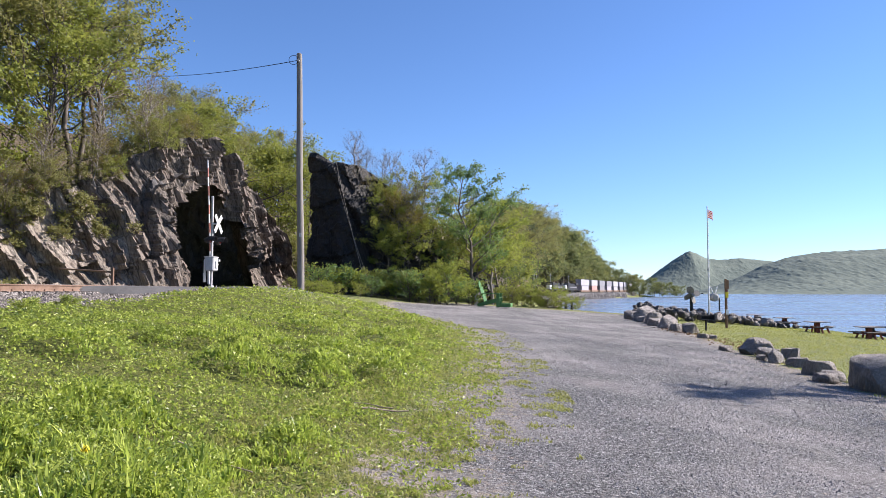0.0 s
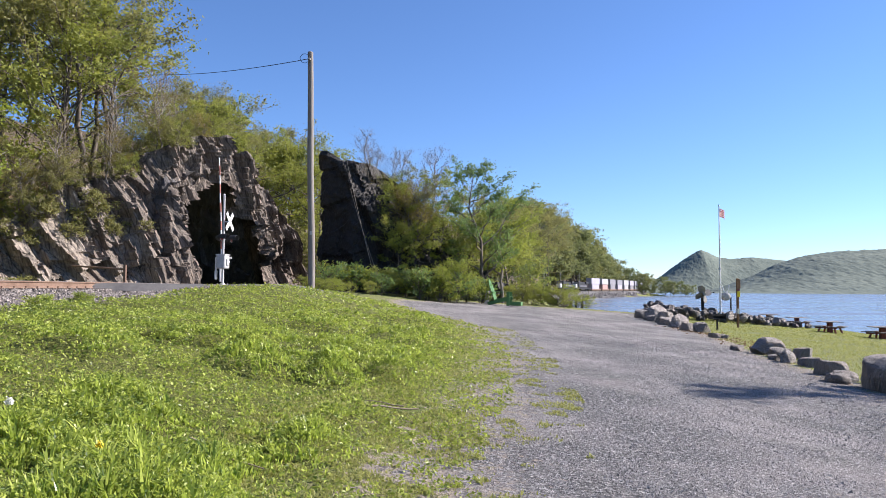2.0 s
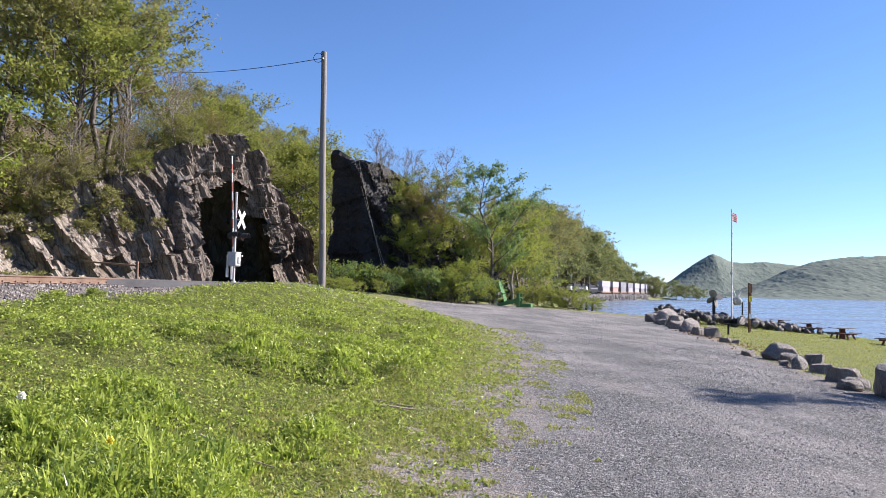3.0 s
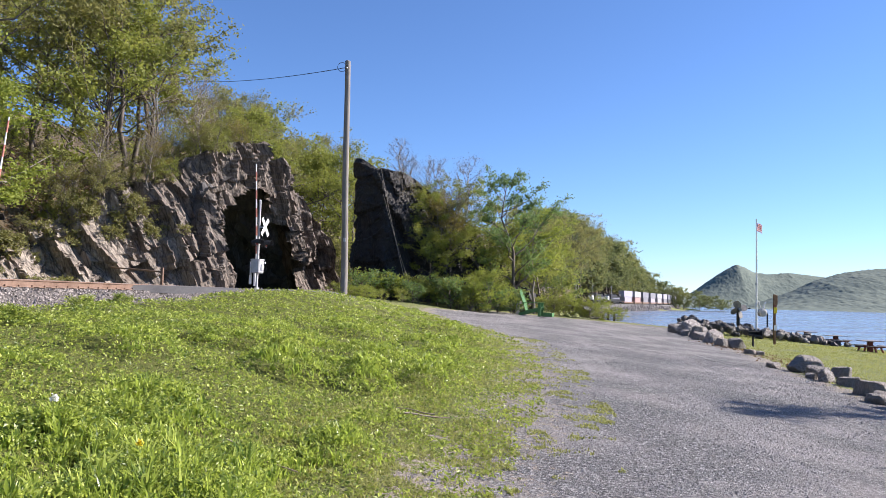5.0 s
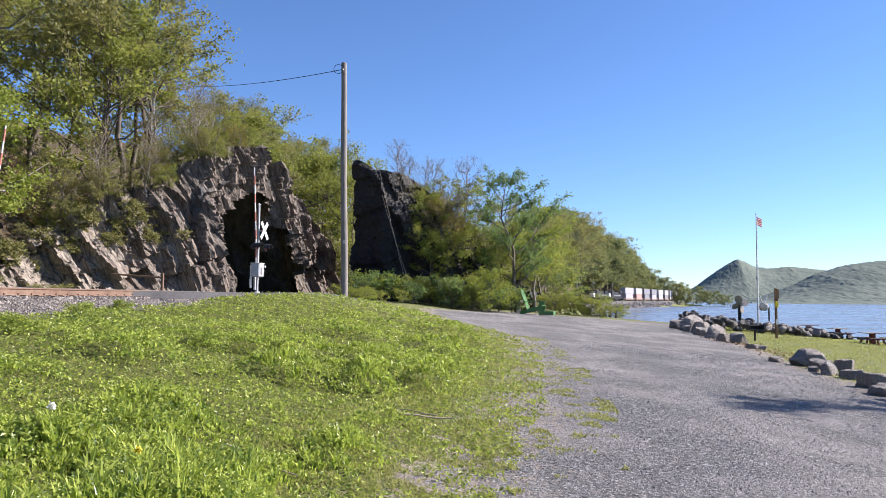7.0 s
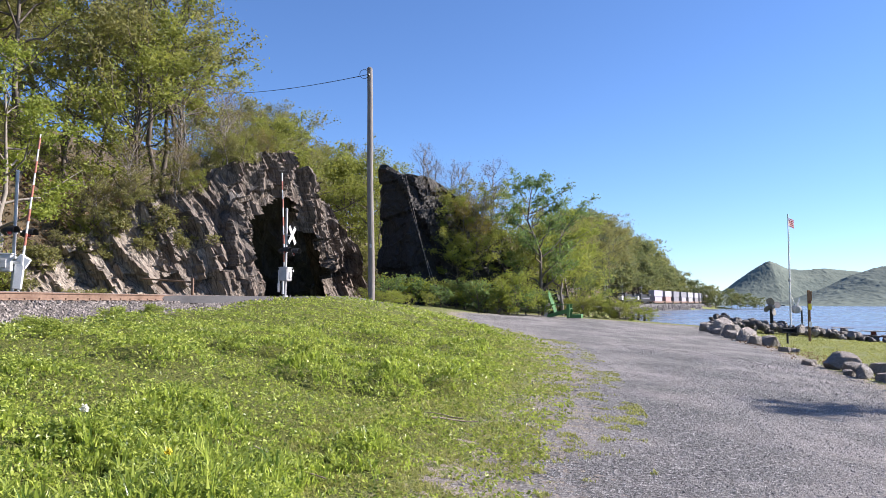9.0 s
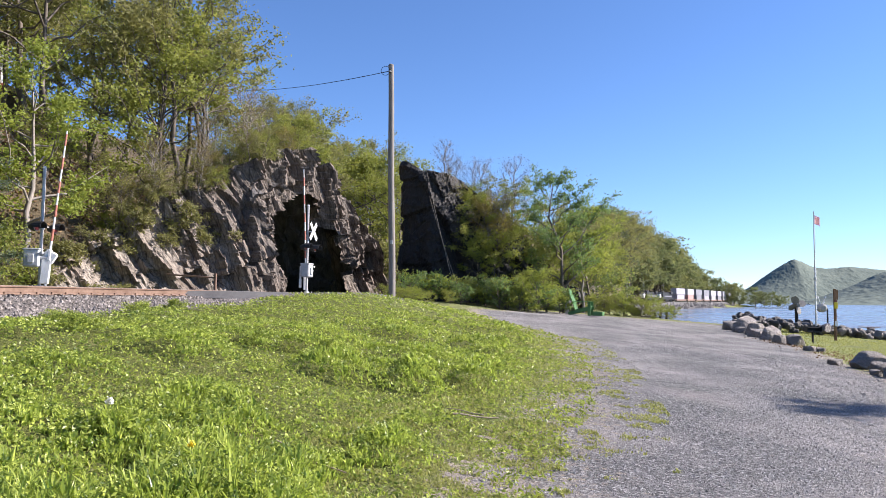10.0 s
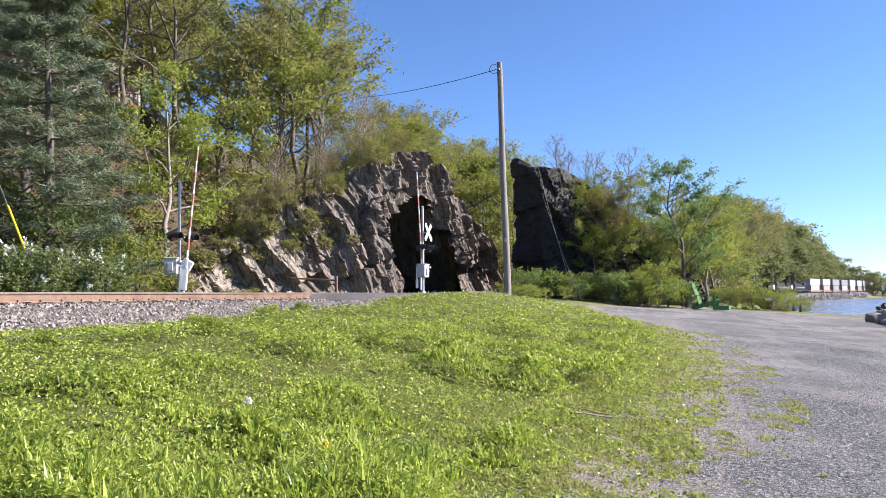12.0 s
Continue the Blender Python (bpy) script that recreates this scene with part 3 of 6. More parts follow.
rock_wall("cliff", "dark weathered rock cliff with slanting joints beside the railway",
          [(-33, 24), (-22.6, 30), (-17.9, 36), (-15.4, 41), (-14.9, 46), (-14.4, 54.5), (-12.3, 58), (-13, 62), (-16, 68)],
          [(0, 0.3), (11, 0.8), (14, 2.6), (17, 4.4), (19.6, 5.6), (22, 6.6), (25, 8.4), (29, 10.2), (32, 10.2), (34, 9.5), (38.7, 7.7), (41, 6.0), (42.6, 2.5), (44, 1.0), (53, 0.4)],
          [(0, 0.6), (12, 0.6), (18, 0.5), (21, 0.4), (25, 0.22), (30, 0.1), (38, 0.1), (43, 0.1), (60, 0.1)], M_ROCK, 3, cap=4.0, rise=-0.5, step=0.115, shear=0.42,
          hollow=[(41.2, 1.0), (41.6, 4.4), (42.8, 6.3), (44.6, 7.6), (46.6, 8.6), (47.8, 8.0), (50.4, 6.4), (53.2, 3.6), (55.4, 1.0)])


def cave(mouth, depth):
    """The dark hollow behind the cliff, shade also in its colour: rings that follow its mouth (y, z) back into the
    rock.
    """
    s = np.linspace(0, 1, 70)
    k = np.linspace(0, 1, len(mouth))
    my, mz = (np.interp(s, k, [q[i] for q in mouth]) for i in (0, 1))
    d = np.linspace(0, depth, 50)[:, None]
    shrink = np.where(d > depth - 0.5, 0.0, 1 - 0.25 * (d / depth))
    Y = 48.2 + (my[None] - 48.2) * shrink + 0.25 * d
    Z = 1.1 + (mz[None] - 1.1) * shrink
    X = np.interp(my, [36, 41, 46, 54.5], [-17.9, -15.4, -14.9, -14.4])[None] - 0.9 - d
    p = np.stack([X, Y, Z], -1)
    Y, Z = Y + 0.5 * facets(p * 0.6, 71) * (shrink > 0), Z + 0.4 * facets(p * 0.6 + 9, 72) * (shrink > 0)
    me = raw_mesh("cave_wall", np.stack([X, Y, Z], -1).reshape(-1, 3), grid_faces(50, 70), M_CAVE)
    return tagged(new("cave_wall", me), "hollow in the cliff, coloured dark for its deep shade", "cave", kind="structure")


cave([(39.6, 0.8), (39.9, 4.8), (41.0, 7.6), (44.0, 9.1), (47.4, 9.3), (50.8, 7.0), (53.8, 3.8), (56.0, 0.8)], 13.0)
rock_wall("outcrop", "tall rock outcrop beside the railway cut, coloured dark for its shade",
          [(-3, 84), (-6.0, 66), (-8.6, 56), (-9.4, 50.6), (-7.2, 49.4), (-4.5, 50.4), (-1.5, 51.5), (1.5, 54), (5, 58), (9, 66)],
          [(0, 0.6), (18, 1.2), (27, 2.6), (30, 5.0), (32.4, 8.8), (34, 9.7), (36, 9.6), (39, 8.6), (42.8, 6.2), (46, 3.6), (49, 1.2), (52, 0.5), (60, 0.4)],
          [(0, 0.05), (33, 0.03), (37, 0.08), (44, 0.25), (60, 0.4)], M_ROCK_SHADE, 11, cap=4.5, rise=-0.35, rough=0.7)

# ---- trees ----
def grow(g, height, spread, first=0.3, limbs=12, up=0.5, lean=0.0, trunk=0.16, forks=4):
    """Trunk, limbs and twigs as bent tubes; also the places where leaves sit."""
    n = 9
    z = np.linspace(0, 1, n)
    bend = np.cumsum(g.normal(0, 0.018, (n, 2)), 0) * height
    stem = np.stack([bend[:, 0] + lean * z * z * height, bend[:, 1], z * height * 0.93], 1)
    items = [(stem, trunk * (1 - 0.86 * z) + 0.012)]
    spots = []
    for i in range(limbs):
        q = first + (0.97 - first) * (i + g.uniform(0, 1)) / limbs
        o = np.array([np.interp(q, z, stem[:, k]) for k in range(3)])
        az = i * 2.4 + g.normal(0, 0.5)
        shape = math.sin(math.pi * min(1, 0.22 + 0.8 * (q - first) / (1 - first))) ** 0.7
        length = spread * (0.45 + 0.65 * shape) * g.uniform(0.7, 1.2)
        d = np.array([math.cos(az), math.sin(az), up * (0.5 + q) + g.normal(0, 0.12)])
        d /= np.linalg.norm(d)
        s = np.linspace(0, 1, 6)
        curl = np.cumsum(g.normal(0, 0.05, (6, 3)), 0) * length
        curl -= curl[0]
        pts = o + d * (s * length)[:, None] + curl + np.outer(s * s, [0, 0, 0.12 * length])
        r0 = trunk * (1 - 0.8 * q) * 0.5 + 0.01
        items.append((pts, r0 * (1 - 0.85 * s) + 0.006))
        for j in range(forks):
            k = g.uniform(0.3, 1.0)
            o2 = np.array([np.interp(k, s, pts[:, c]) for c in range(3)])
            d2 = d + g.normal(0, 0.55, 3)
            d2[2] += 0.15
            d2 /= np.linalg.norm(d2)
            l2 = length * g.uniform(0.25, 0.5)
            s2 = np.linspace(0, 1, 4)
            p2 = o2 + d2 * (s2 * l2)[:, None] + np.cumsum(g.normal(0, 0.04, (4, 3)), 0) * l2
            items.append((p2, r0 * 0.45 * (1 - 0.8 * s2) + 0.004))
            spots.extend(p2[1:])
        spots.extend(pts[3:])
    return items, np.array(spots)


def broadleaf(name, seed, height, spread, leaves, size, leaf, bark, label, first=0.3, limbs=12, up=0.5, lean=0.0, clump=0.5, trunk=0.16, category="tree", forks=3, sides=4):
    g = np.random.default_rng(seed)
    items, spots = grow(g, height, spread, first, limbs, up, lean, trunk, forks)
    ob = thing(name, (0, 0, 0), label, category)
    mesh_part("trunk", tubes_mesh("trunk", items, bark, sides), ob)
    weight = g.uniform(0.2, 1.6, len(spots))
    pick = g.choice(len(spots), leaves, p=weight / weight.sum())
    c = spots[pick] + g.normal(0, 1, (leaves, 3)) * clump * np.array([1, 1, 0.6]) * g.uniform(0.3, 1.1, (leaves, 1))
    mesh_part("crown", leaves_mesh("crown", c, size, leaf, g), ob)
    return ob


def place(kinds, x, y, scale, turn, z=None, tilt=0.0, sink=0.15, wide=1.0):
    """A copy of one kind of tree on the ground at x, y."""
    zz = float(land_z(x, y)) if z is None else z
    return copy_thing(kinds, pose(x, y, zz - sink, tilt, 0, turn) @ Matrix.Diagonal((scale * wide, scale * wide, scale, 1)))


OAK = [broadleaf("oak_tree", s, 12, 4.2, 5200, 0.175, L_OAK, M_BARK, "tall spring oak with sparse olive-green leaves on the slope", 0.44, 15, 0.55, clump=0.42) for s in (1, 2)]
MAPLE = [broadleaf("maple_tree", s, 11, 3.9, 6000, 0.175, L_MAPLE, M_BARK, "spring maple with fresh yellow-green leaves on the slope", 0.38, 15, 0.5, clump=0.42) for s in (3, 4)]
YOUNG = [broadleaf("young_tree", 5, 9, 3.4, 6500, 0.17, L_YELLOW, M_BARK_PALE, "young pale-barked tree with bright yellow-green leaves", 0.28, 13, 0.5, clump=0.4)]
ASH = [broadleaf("ash_tree", 17, 9.6, 3.1, 8500, 0.15, L_FRESH, M_BARK, "open-crowned spring tree with fresh green leaf tufts beside the lot", 0.2, 17, 0.75, clump=0.3, trunk=0.13, forks=5, sides=5)]
BARE = [broadleaf("bare_tree", 6, 6.5, 1.7, 900, 0.1, L_TAN, M_BARK_PALE, "thin spring tree with mostly bare twigs", 0.25, 16, 0.9, trunk=0.07, forks=6, sides=5)]
BUSH = [broadleaf("bush", s, 2.6, 1.7, n, 0.125, m, M_BARK, "leafy green wild bush with thin stems", 0.08, 14, 0.7, trunk=0.04, clump=0.24, category="bush", sides=3, forks=2) for s, m, n in ((8, L_MAPLE, 2100), (9, L_DEEP, 2100), (10, L_YELLOW, 2100), (12, L_OAK, 1700))]
LOW = [broadleaf("low_bush", s, 1.3, 1.0, 620, 0.15, m, M_BARK, "low bush with broad sunlit spring leaves below the outcrop", 0.1, 12, 0.8, trunk=0.03, clump=0.2, category="bush", sides=3, forks=2) for s, m in ((21, L_YELLOW), (22, L_FRESH))]
SCRUB = [broadleaf("flowering_bush", 19, 2.8, 1.6, 1500, 0.11, L_BLOOM, M_BARK_PALE, "spring shrub with thin stems and ochre young leaves", 0.1, 15, 0.9, trunk=0.04, clump=0.22, category="bush", sides=3, forks=3)]
FAR = [broadleaf("woodland_tree", s, 14, 5.2, 1150, 0.68, m, M_BARK, "leafy tree in the wood along the far bank", 0.12, 12, 0.5, trunk=0.2, clump=1.0, forks=1, sides=3) for s, m in ((14, L_FAR), (15, L_FARLIGHT), (16, L_FAR))]
KINDS = OAK + MAPLE + YOUNG + ASH + BARE + BUSH + LOW + SCRUB + FAR
tr = np.random.default_rng(99)

# the wooded slope above the crossing and the cliff
spots = []
while len(spots) < 58:
    y, w = tr.uniform(12, 58), tr.uniform(3.0, 34)
    x = float(hill_inland(0.0, y)) - w
    if x > -0.425 * y - 1.2 or (y < 24 and w < 9) or (y < 36 and w < 6.5) or any((x - a) ** 2 + (y - b) ** 2 < 6 for a, b in spots):
        continue
    spots.append((x, y))
    kind = (OAK + MAPLE + MAPLE)[tr.integers(6)]
    place(kind, x, y, tr.uniform(0.95, 1.4), tr.uniform(0, 360), tilt=tr.normal(0, 3))
# the hill behind the cut
for i in range(36):
    y = tr.uniform(62, 92)
    x = -y * tr.uniform(0.19, 0.42)
    crest = 1.6 + y * np.interp(x / y, [-0.42, -0.40, -0.35, -0.30, -0.24, -0.19], [0.31, 0.29, 0.275, 0.245, 0.22, 0.195])
    place((OAK + MAPLE + MAPLE)[tr.integers(6)], x, y, (crest - float(land_z(x, y))) / 12.0 * tr.uniform(0.72, 1.0), tr.uniform(0, 360))
# the wood along the far bank
for i in range(250):
    y = 150 + 300 * tr.uniform(0, 1) ** 0.9
    x = float(hill_inland(0.0, y)) - 26 * tr.uniform(0, 1) ** 1.4 - 3.5
    if x < 0.075 * y:
        continue
    place(FAR[tr.integers(3)], x, y, tr.uniform(1.2, 1.7) * (1 if y < 400 else 0.75), tr.uniform(0, 360))
place(OAK[0], 23.5, 200, 2.1, 30)
place(OAK[1], 27.0, 214, 2.0, 120)
place(OAK[0], 21.0, 192, 1.8, 200)
# the wooded point beyond the train
for i in range(26):
    q = tr.uniform(0, 1)
    place(FAR[tr.integers(3)], 104 + 46 * q, 452 + 26 * tr.uniform(0, 1), (1.35 - 0.85 * q) * tr.uniform(0.75, 1.0), tr.uniform(0, 360), z=-2.6)

# ---- railway ----
def rail_profile():
    return [(-0.075, 0), (0.075, 0), (0.07, 0.018), (0.012, 0.035), (0.01, 0.14), (0.036, 0.15), (0.037, 0.185), (-0.037, 0.185), (-0.036, 0.15), (-0.01, 0.14), (-0.012, 0.035), (-0.07, 0.018)]


def sweep(name, line, section, mat):
    """A closed section swept along a line of points (x, y, z), level across."""
    p, s = np.array(line, float), np.array(section, float)
    d = np.gradient(p[:, :2], axis=0)
    d /= np.linalg.norm(d, axis=1, keepdims=True)
    side = np.stack([d[:, 1], -d[:, 0], 0 * d[:, 0]], 1)
    v = p[:, None] + side[:, None] * s[None, :, :1] + np.array([0, 0, 1.0]) * s[None, :, 1:]
    n, k = len(p), len(s)
    i = np.arange(n * k).reshape(n, k)
    j = np.roll(i, -1, 1)
    return raw_mesh(name, v.reshape(-1, 3), np.stack([i[:-1], i[1:], j[1:], j[:-1]], -1).reshape(-1, 4), mat)


RAIL_Z = 1.565
track = tagged(new("railway_track"), "single railway track with rusty rails on grey ballast", "railway track", kind="structure")
ry = np.arange(-30, 74, 1.0)
for off in (-0.75, 0.75):
    line = np.stack([track_x(ry) + off, ry, 0 * ry + RAIL_Z], 1)
    rail = mesh_part("rail", sweep("rail", line, rail_profile(), M_RAIL), track, "rust-brown steel rail")
    mesh_part("rail_head", sweep("rail_head", line, [(-0.03, 0.186), (0.03, 0.186), (0.028, 0.19), (-0.028, 0.19)], M_RAIL_TOP), rail, "worn bright running surface")
tie_me = bpy.data.meshes.new("tie")
bm = boxed((2.6, 0.23, 0.18), bevel=0.015)
bm.to_mesh(tie_me)
bm.free()
tie_me.materials.append(M_TIE)
plate_me = bpy.data.meshes.new("spike_plate")
bm = boxed((0.2, 0.3, 0.03), bevel=0.005)
box(bm, (0.03, 0.03, 0.06), (0.09, 0.09, 0.03))
box(bm, (0.03, 0.03, 0.06), (-0.09, -0.09, 0.03))
bm.to_mesh(plate_me)
bm.free()
plate_me.materials.append(M_RAIL)
for i in range(130):
    y = 2.0 + i * 0.53
    slope = float(track_x(y + 0.1) - track_x(y - 0.1)) / 0.2
    tie = mesh_part("tie", tie_me, track)
    tie.matrix_basis = pose(float(track_x(y)), y, RAIL_Z - 0.108, 0, 0, -math.degrees(math.atan(slope)))
    if i < 70:
        plate = mesh_part("spike_plate", plate_me, tie)
        plate.matrix_basis = pose(0.75, 0, 0.095)


def road_line():
    """The lane over the crossing, bending behind the knoll to the lot: x, y, half width."""
    return np.array([(-17.5, 24.2, 3.9), (-15.0, 25.6, 4.1), (-12.4, 26.9, 4.3), (-10.0, 28.2, 4.2), (-8.4, 29.8, 3.2), (-7.2, 32.0, 2.6)])


def build_lane():
    r = road_line()
    t = np.linspace(0, 1, 60)
    c = np.stack([np.interp(t, np.linspace(0, 1, len(r)), r[:, k]) for k in range(3)], 1)
    k = np.ones(9) / 9
    c = np.stack([np.convolve(np.pad(q, 4, mode="edge"), k, "valid") for q in c.T], 1)
    d = np.gradient(c[:, :2], axis=0)
    d /= np.linalg.norm(d, axis=1, keepdims=True)
    across = np.linspace(-1, 1, 25)
    X = c[:, None, 0] + d[:, None, 1] * across * c[:, 2:3]
    Y = c[:, None, 1] - d[:, None, 0] * across * c[:, 2:3]
    edge = vnoise(np.stack([X * 1.3, Y * 1.3, 0 * X], -1), 77) * 0.18
    X, Y = X + d[:, None, 1] * edge * np.abs(across) ** 6, Y - d[:, None, 0] * edge * np.abs(across) ** 6
    z = land_z(X, Y) + 0.05
    deck = RAIL_Z + 0.172
    away = np.abs(X - track_x(Y))
    w = smooth(5.5, 1.6, away)
    z = np.maximum(z, deck * w + z * (1 - w)) - 0.2 * (np.abs(across) > 0.99)
    z = z - 0.06 * (np.abs(across) ** 8)
    return raw_mesh("road", np.stack([X, Y, z], -1).reshape(-1, 3), grid_faces(60, 25), M_ASPHALT, True)


tagged(new("road", build_lane()), "worn grey asphalt lane over the railway crossing", "road", kind="structure")


# ---- crossing signals ----
def crossing_signal(at, turn, mast, arm, lean, crossbuck, label, arm_turn=0.0, bar_turn=0.0, aside=-0.1):
    ob = thing("crossing_signal", at, label, "crossing signal", "crossing signals", turn)
    base = part("foundation", boxed((0.5, 0.5, 0.42), (0, 0, 0.21), bevel=0.03), M_CONCRETE, ob, "pale concrete block")
    for sx in (-0.17, 0.17):
        for sy in (-0.17, 0.17):
            part("bolt", rod(bmesh.new(), (sx, sy, 0.4), (sx, sy, 0.5), 0.018, sides=6), M_METAL, base)
    bm = rod(bmesh.new(), (0, 0, 0.42), (0, 0, mast), 0.055, sides=14)
    rod(bm, (0, 0, 0.42), (0, 0, 0.5), 0.14, 0.1, 14)
    m = part("mast", bm, M_METAL, ob, "silver-painted steel mast")
    part("cap", rod(bmesh.new(), (0, 0, mast), (0, 0, mast + 0.06), 0.08, 0.03, 14), M_METAL, m)
    bm = boxed((0.5, 0.42, 0.62), (-0.22, -0.1, 1.45), bevel=0.04)
    box(bm, (0.54, 0.46, 0.05), (-0.22, -0.1, 1.75), bevel=0.015)
    box(bm, (0.2, 0.06, 0.3), (-0.22, -0.33, 1.42), bevel=0.015)
    rod(bm, (0.0, -0.1, 1.45), (0.34, -0.1, 1.45), 0.07)
    part("mechanism_box", bm, M_METAL, ob, "silver gate mechanism box")
    pivot = Vector((0.3, aside, 1.45))
    way = Vector((math.sin(radians(lean)), math.sin(radians(arm_turn)), 1)).normalized()
    bm = bmesh.new()
    rod(bm, pivot - way * 0.95, pivot + way * 0.45, 0.035, 0.03, 8)
    box(bm, (0.3, 0.12, 0.95), pivot - way * 0.42 - Vector((0.06, 0, 0)), (0, lean, 0), 0.03)
    box(bm, (0.42, 0.1, 0.4), pivot + Vector((0.02, 0, 0.05)), (0, lean + 25, 0), 0.04)
    box(bm, (0.12, 0.14, 0.4), pivot + way * 0.1, (0, lean, 0), 0.03)
    part("counterweight", bm, M_WHITE, ob, "white counterweight arm")
    part("gate_shaft", rod(bmesh.new(), (0.1, -0.34, 1.62), (0.1, 0.4, 1.62), 0.05, sides=10), M_METAL, ob, "steel cross shaft")
    bm = boxed((0.1, 0.07, 0.95), (0.1, 0.37, 1.2), (0, 0, 0), 0.02)
    box(bm, (0.16, 0.1, 0.42), (0.1, 0.37, 0.86), (0, 0, 0), 0.03)
    part("counterweight", bm, M_WHITE, ob, "white hanging counterweight")
    holder = part("gate_arm", rod(bmesh.new(), pivot + way * 0.3, pivot + way * arm, 0.04, 0.024, 8), M_WHITE, ob, "raised red and white gate arm")
    step = 0.42
    for i in range(int((arm - 0.7) / step)):
        if i % 2 == 0:
            a = pivot + way * (0.6 + i * step)
            part("stripe", rod(bmesh.new(), a, a + way * step, 0.045 - 0.0015 * i, 0.044 - 0.0015 * i, 8), M_RED, holder, "red reflective band")
    bm = rod(bmesh.new(), (-0.5, 0, 2.55), (0.5, 0, 2.55), 0.025, sides=8)
    rod(bm, (0, 0, 2.45), (0, 0, 2.65), 0.085, sides=12)
    bar = part("light_bar", bm, M_METAL, ob)
    bar.rotation_euler = (0, 0, radians(bar_turn))
    for sx in (-0.48, 0.48):
        bm = rod(bmesh.new(), (sx, -0.04, 2.5), (sx, -0.16, 2.5), 0.15, 0.16, 14)
        rod(bm, (sx, 0.1, 2.5), (sx, -0.04, 2.5), 0.09, 0.15, 14)
        lamp = part("lamp", bm, M_BLACK, bar, "black flashing-light housing")
        bm = bmesh.new()
        for k in range(9):
            a = math.pi * k / 8
            box(bm, (0.075, 0.28, 0.012), (sx + 0.17 * math.cos(a), -0.28, 2.5 + 0.17 * math.sin(a)), (0, 90 - math.degrees(a), 0))
        hood = part("hood", bm, M_BLACK, bar)
        part("lens", rod(bmesh.new(), (sx, -0.165, 2.5), (sx, -0.18, 2.5), 0.13, 0.12, 14), M_LENS, bar, "dark red lens")
    if crossbuck:
        bm = boxed((1.0, 0.02, 0.2), (0, -0.3, 3.25), (0, 48, 0), 0.006)
        box(bm, (1.0, 0.016, 0.2), (0, -0.285, 3.25), (0, -48, 0), 0.006)
        rod(bm, (0, 0, 3.25), (0, -0.29, 3.25), 0.025, sides=8)
        part("crossbuck", bm, M_WHITE, ob, "white crossbuck sign")
    return ob


crossing_signal((-10.42, 32.0, 1.3), 82, 4.45, 4.75, -1.5, True, "silver crossing signal with white crossbuck beside the asphalt lane", 2, 0, 0.2)
crossing_signal((-17.0, 22.8, 1.35), 20, 4.6, 4.5, 5, False, "silver crossing signal with leaning red and white gate arm", 0, 70)
bm = rod(bmesh.new(), (-18.3, 34.0, 2.6), (-15.75, 34.0, 2.44), 0.045, sides=8)
barrier = tagged(new("barrier_rail"), "rusty steel bar barrier at the cliff's foot", "barrier")
part("bar", bm, M_RAIL, barrier)
part("post", boxed((0.12, 0.12, 1.5), (-15.75, 34.0, 1.9), bevel=0.015), M_RAIL, barrier)

# ---- utility pole, cables ----
pole = tagged(new("utility_pole"), "weathered grey wooden utility pole on the grassy knoll", "utility pole")
g = np.random.default_rng(4)
z = np.linspace(0, 1, 24)
pts = np.stack([-6.02 - 0.2 * z + 0.012 * np.sin(z * 9), 30 + 0.01 * np.sin(z * 7), 1.2 + 10.43 * z], 1)
mesh_part("shaft", tubes_mesh("shaft", [(pts, 0.15 - 0.035 * z)], M_POLE, 14), pole)
part("cap", rod(bmesh.new(), (-6.22, 30, 11.62), (-6.22, 30, 11.66), 0.112, 0.08, 14), M_POLE, pole)
part("bracket", boxed((0.08, 0.34, 0.06), (-6.22, 29.95, 11.3), bevel=0.01), M_METAL, pole)
part("tag", boxed((0.1, 0.02, 0.16), (-6.05, 29.85, 3.9), bevel=0.004), M_METAL, pole)
u = np.linspace(0, 1, 30)


def cable(name, a, b, sag, r, mat, label, category="cable"):
    a, b = np.array(a, float), np.array(b, float)
    p = a + (b - a) * u[:, None]
    p[:, 2] -= sag * 4 * u * (1 - u)
    return tagged(new(name, tubes_mesh(name, [(p, 0 * u + r)], mat, 6)), label, category)


cable("overhead_cable", (-6.24, 29.82, 11.3), (-20.2, 47.5, 15.9), 0.22, 0.015, M_CABLE, "black overhead cable from the pole into the trees")
a = np.linspace(0, 2 * np.pi, 18)
loop = np.stack([-6.42 + 0.2 * np.cos(a), 29.85 + 0 * a, 11.33 + 0.2 * np.sin(a)], 1)
tagged(new("cable_loop", tubes_mesh("cable_loop", [(loop, 0 * a + 0.012)], M_CABLE, 5)), "small loop of spare cable at the pole top", "cable")
cable("hanging_vine", (-7.55, 49.3, 10.5), (-4.95, 46.6, 1.4), 0.35, 0.016, M_BARK_PALE, "long pale vine hanging down the dark outcrop", "vine")
cable("hanging_vine", (-7.3, 49.2, 8.6), (-4.6, 46.4, 1.4), 0.3, 0.012, M_BARK_PALE, "thin pale vine hanging down the dark outcrop", "vine")
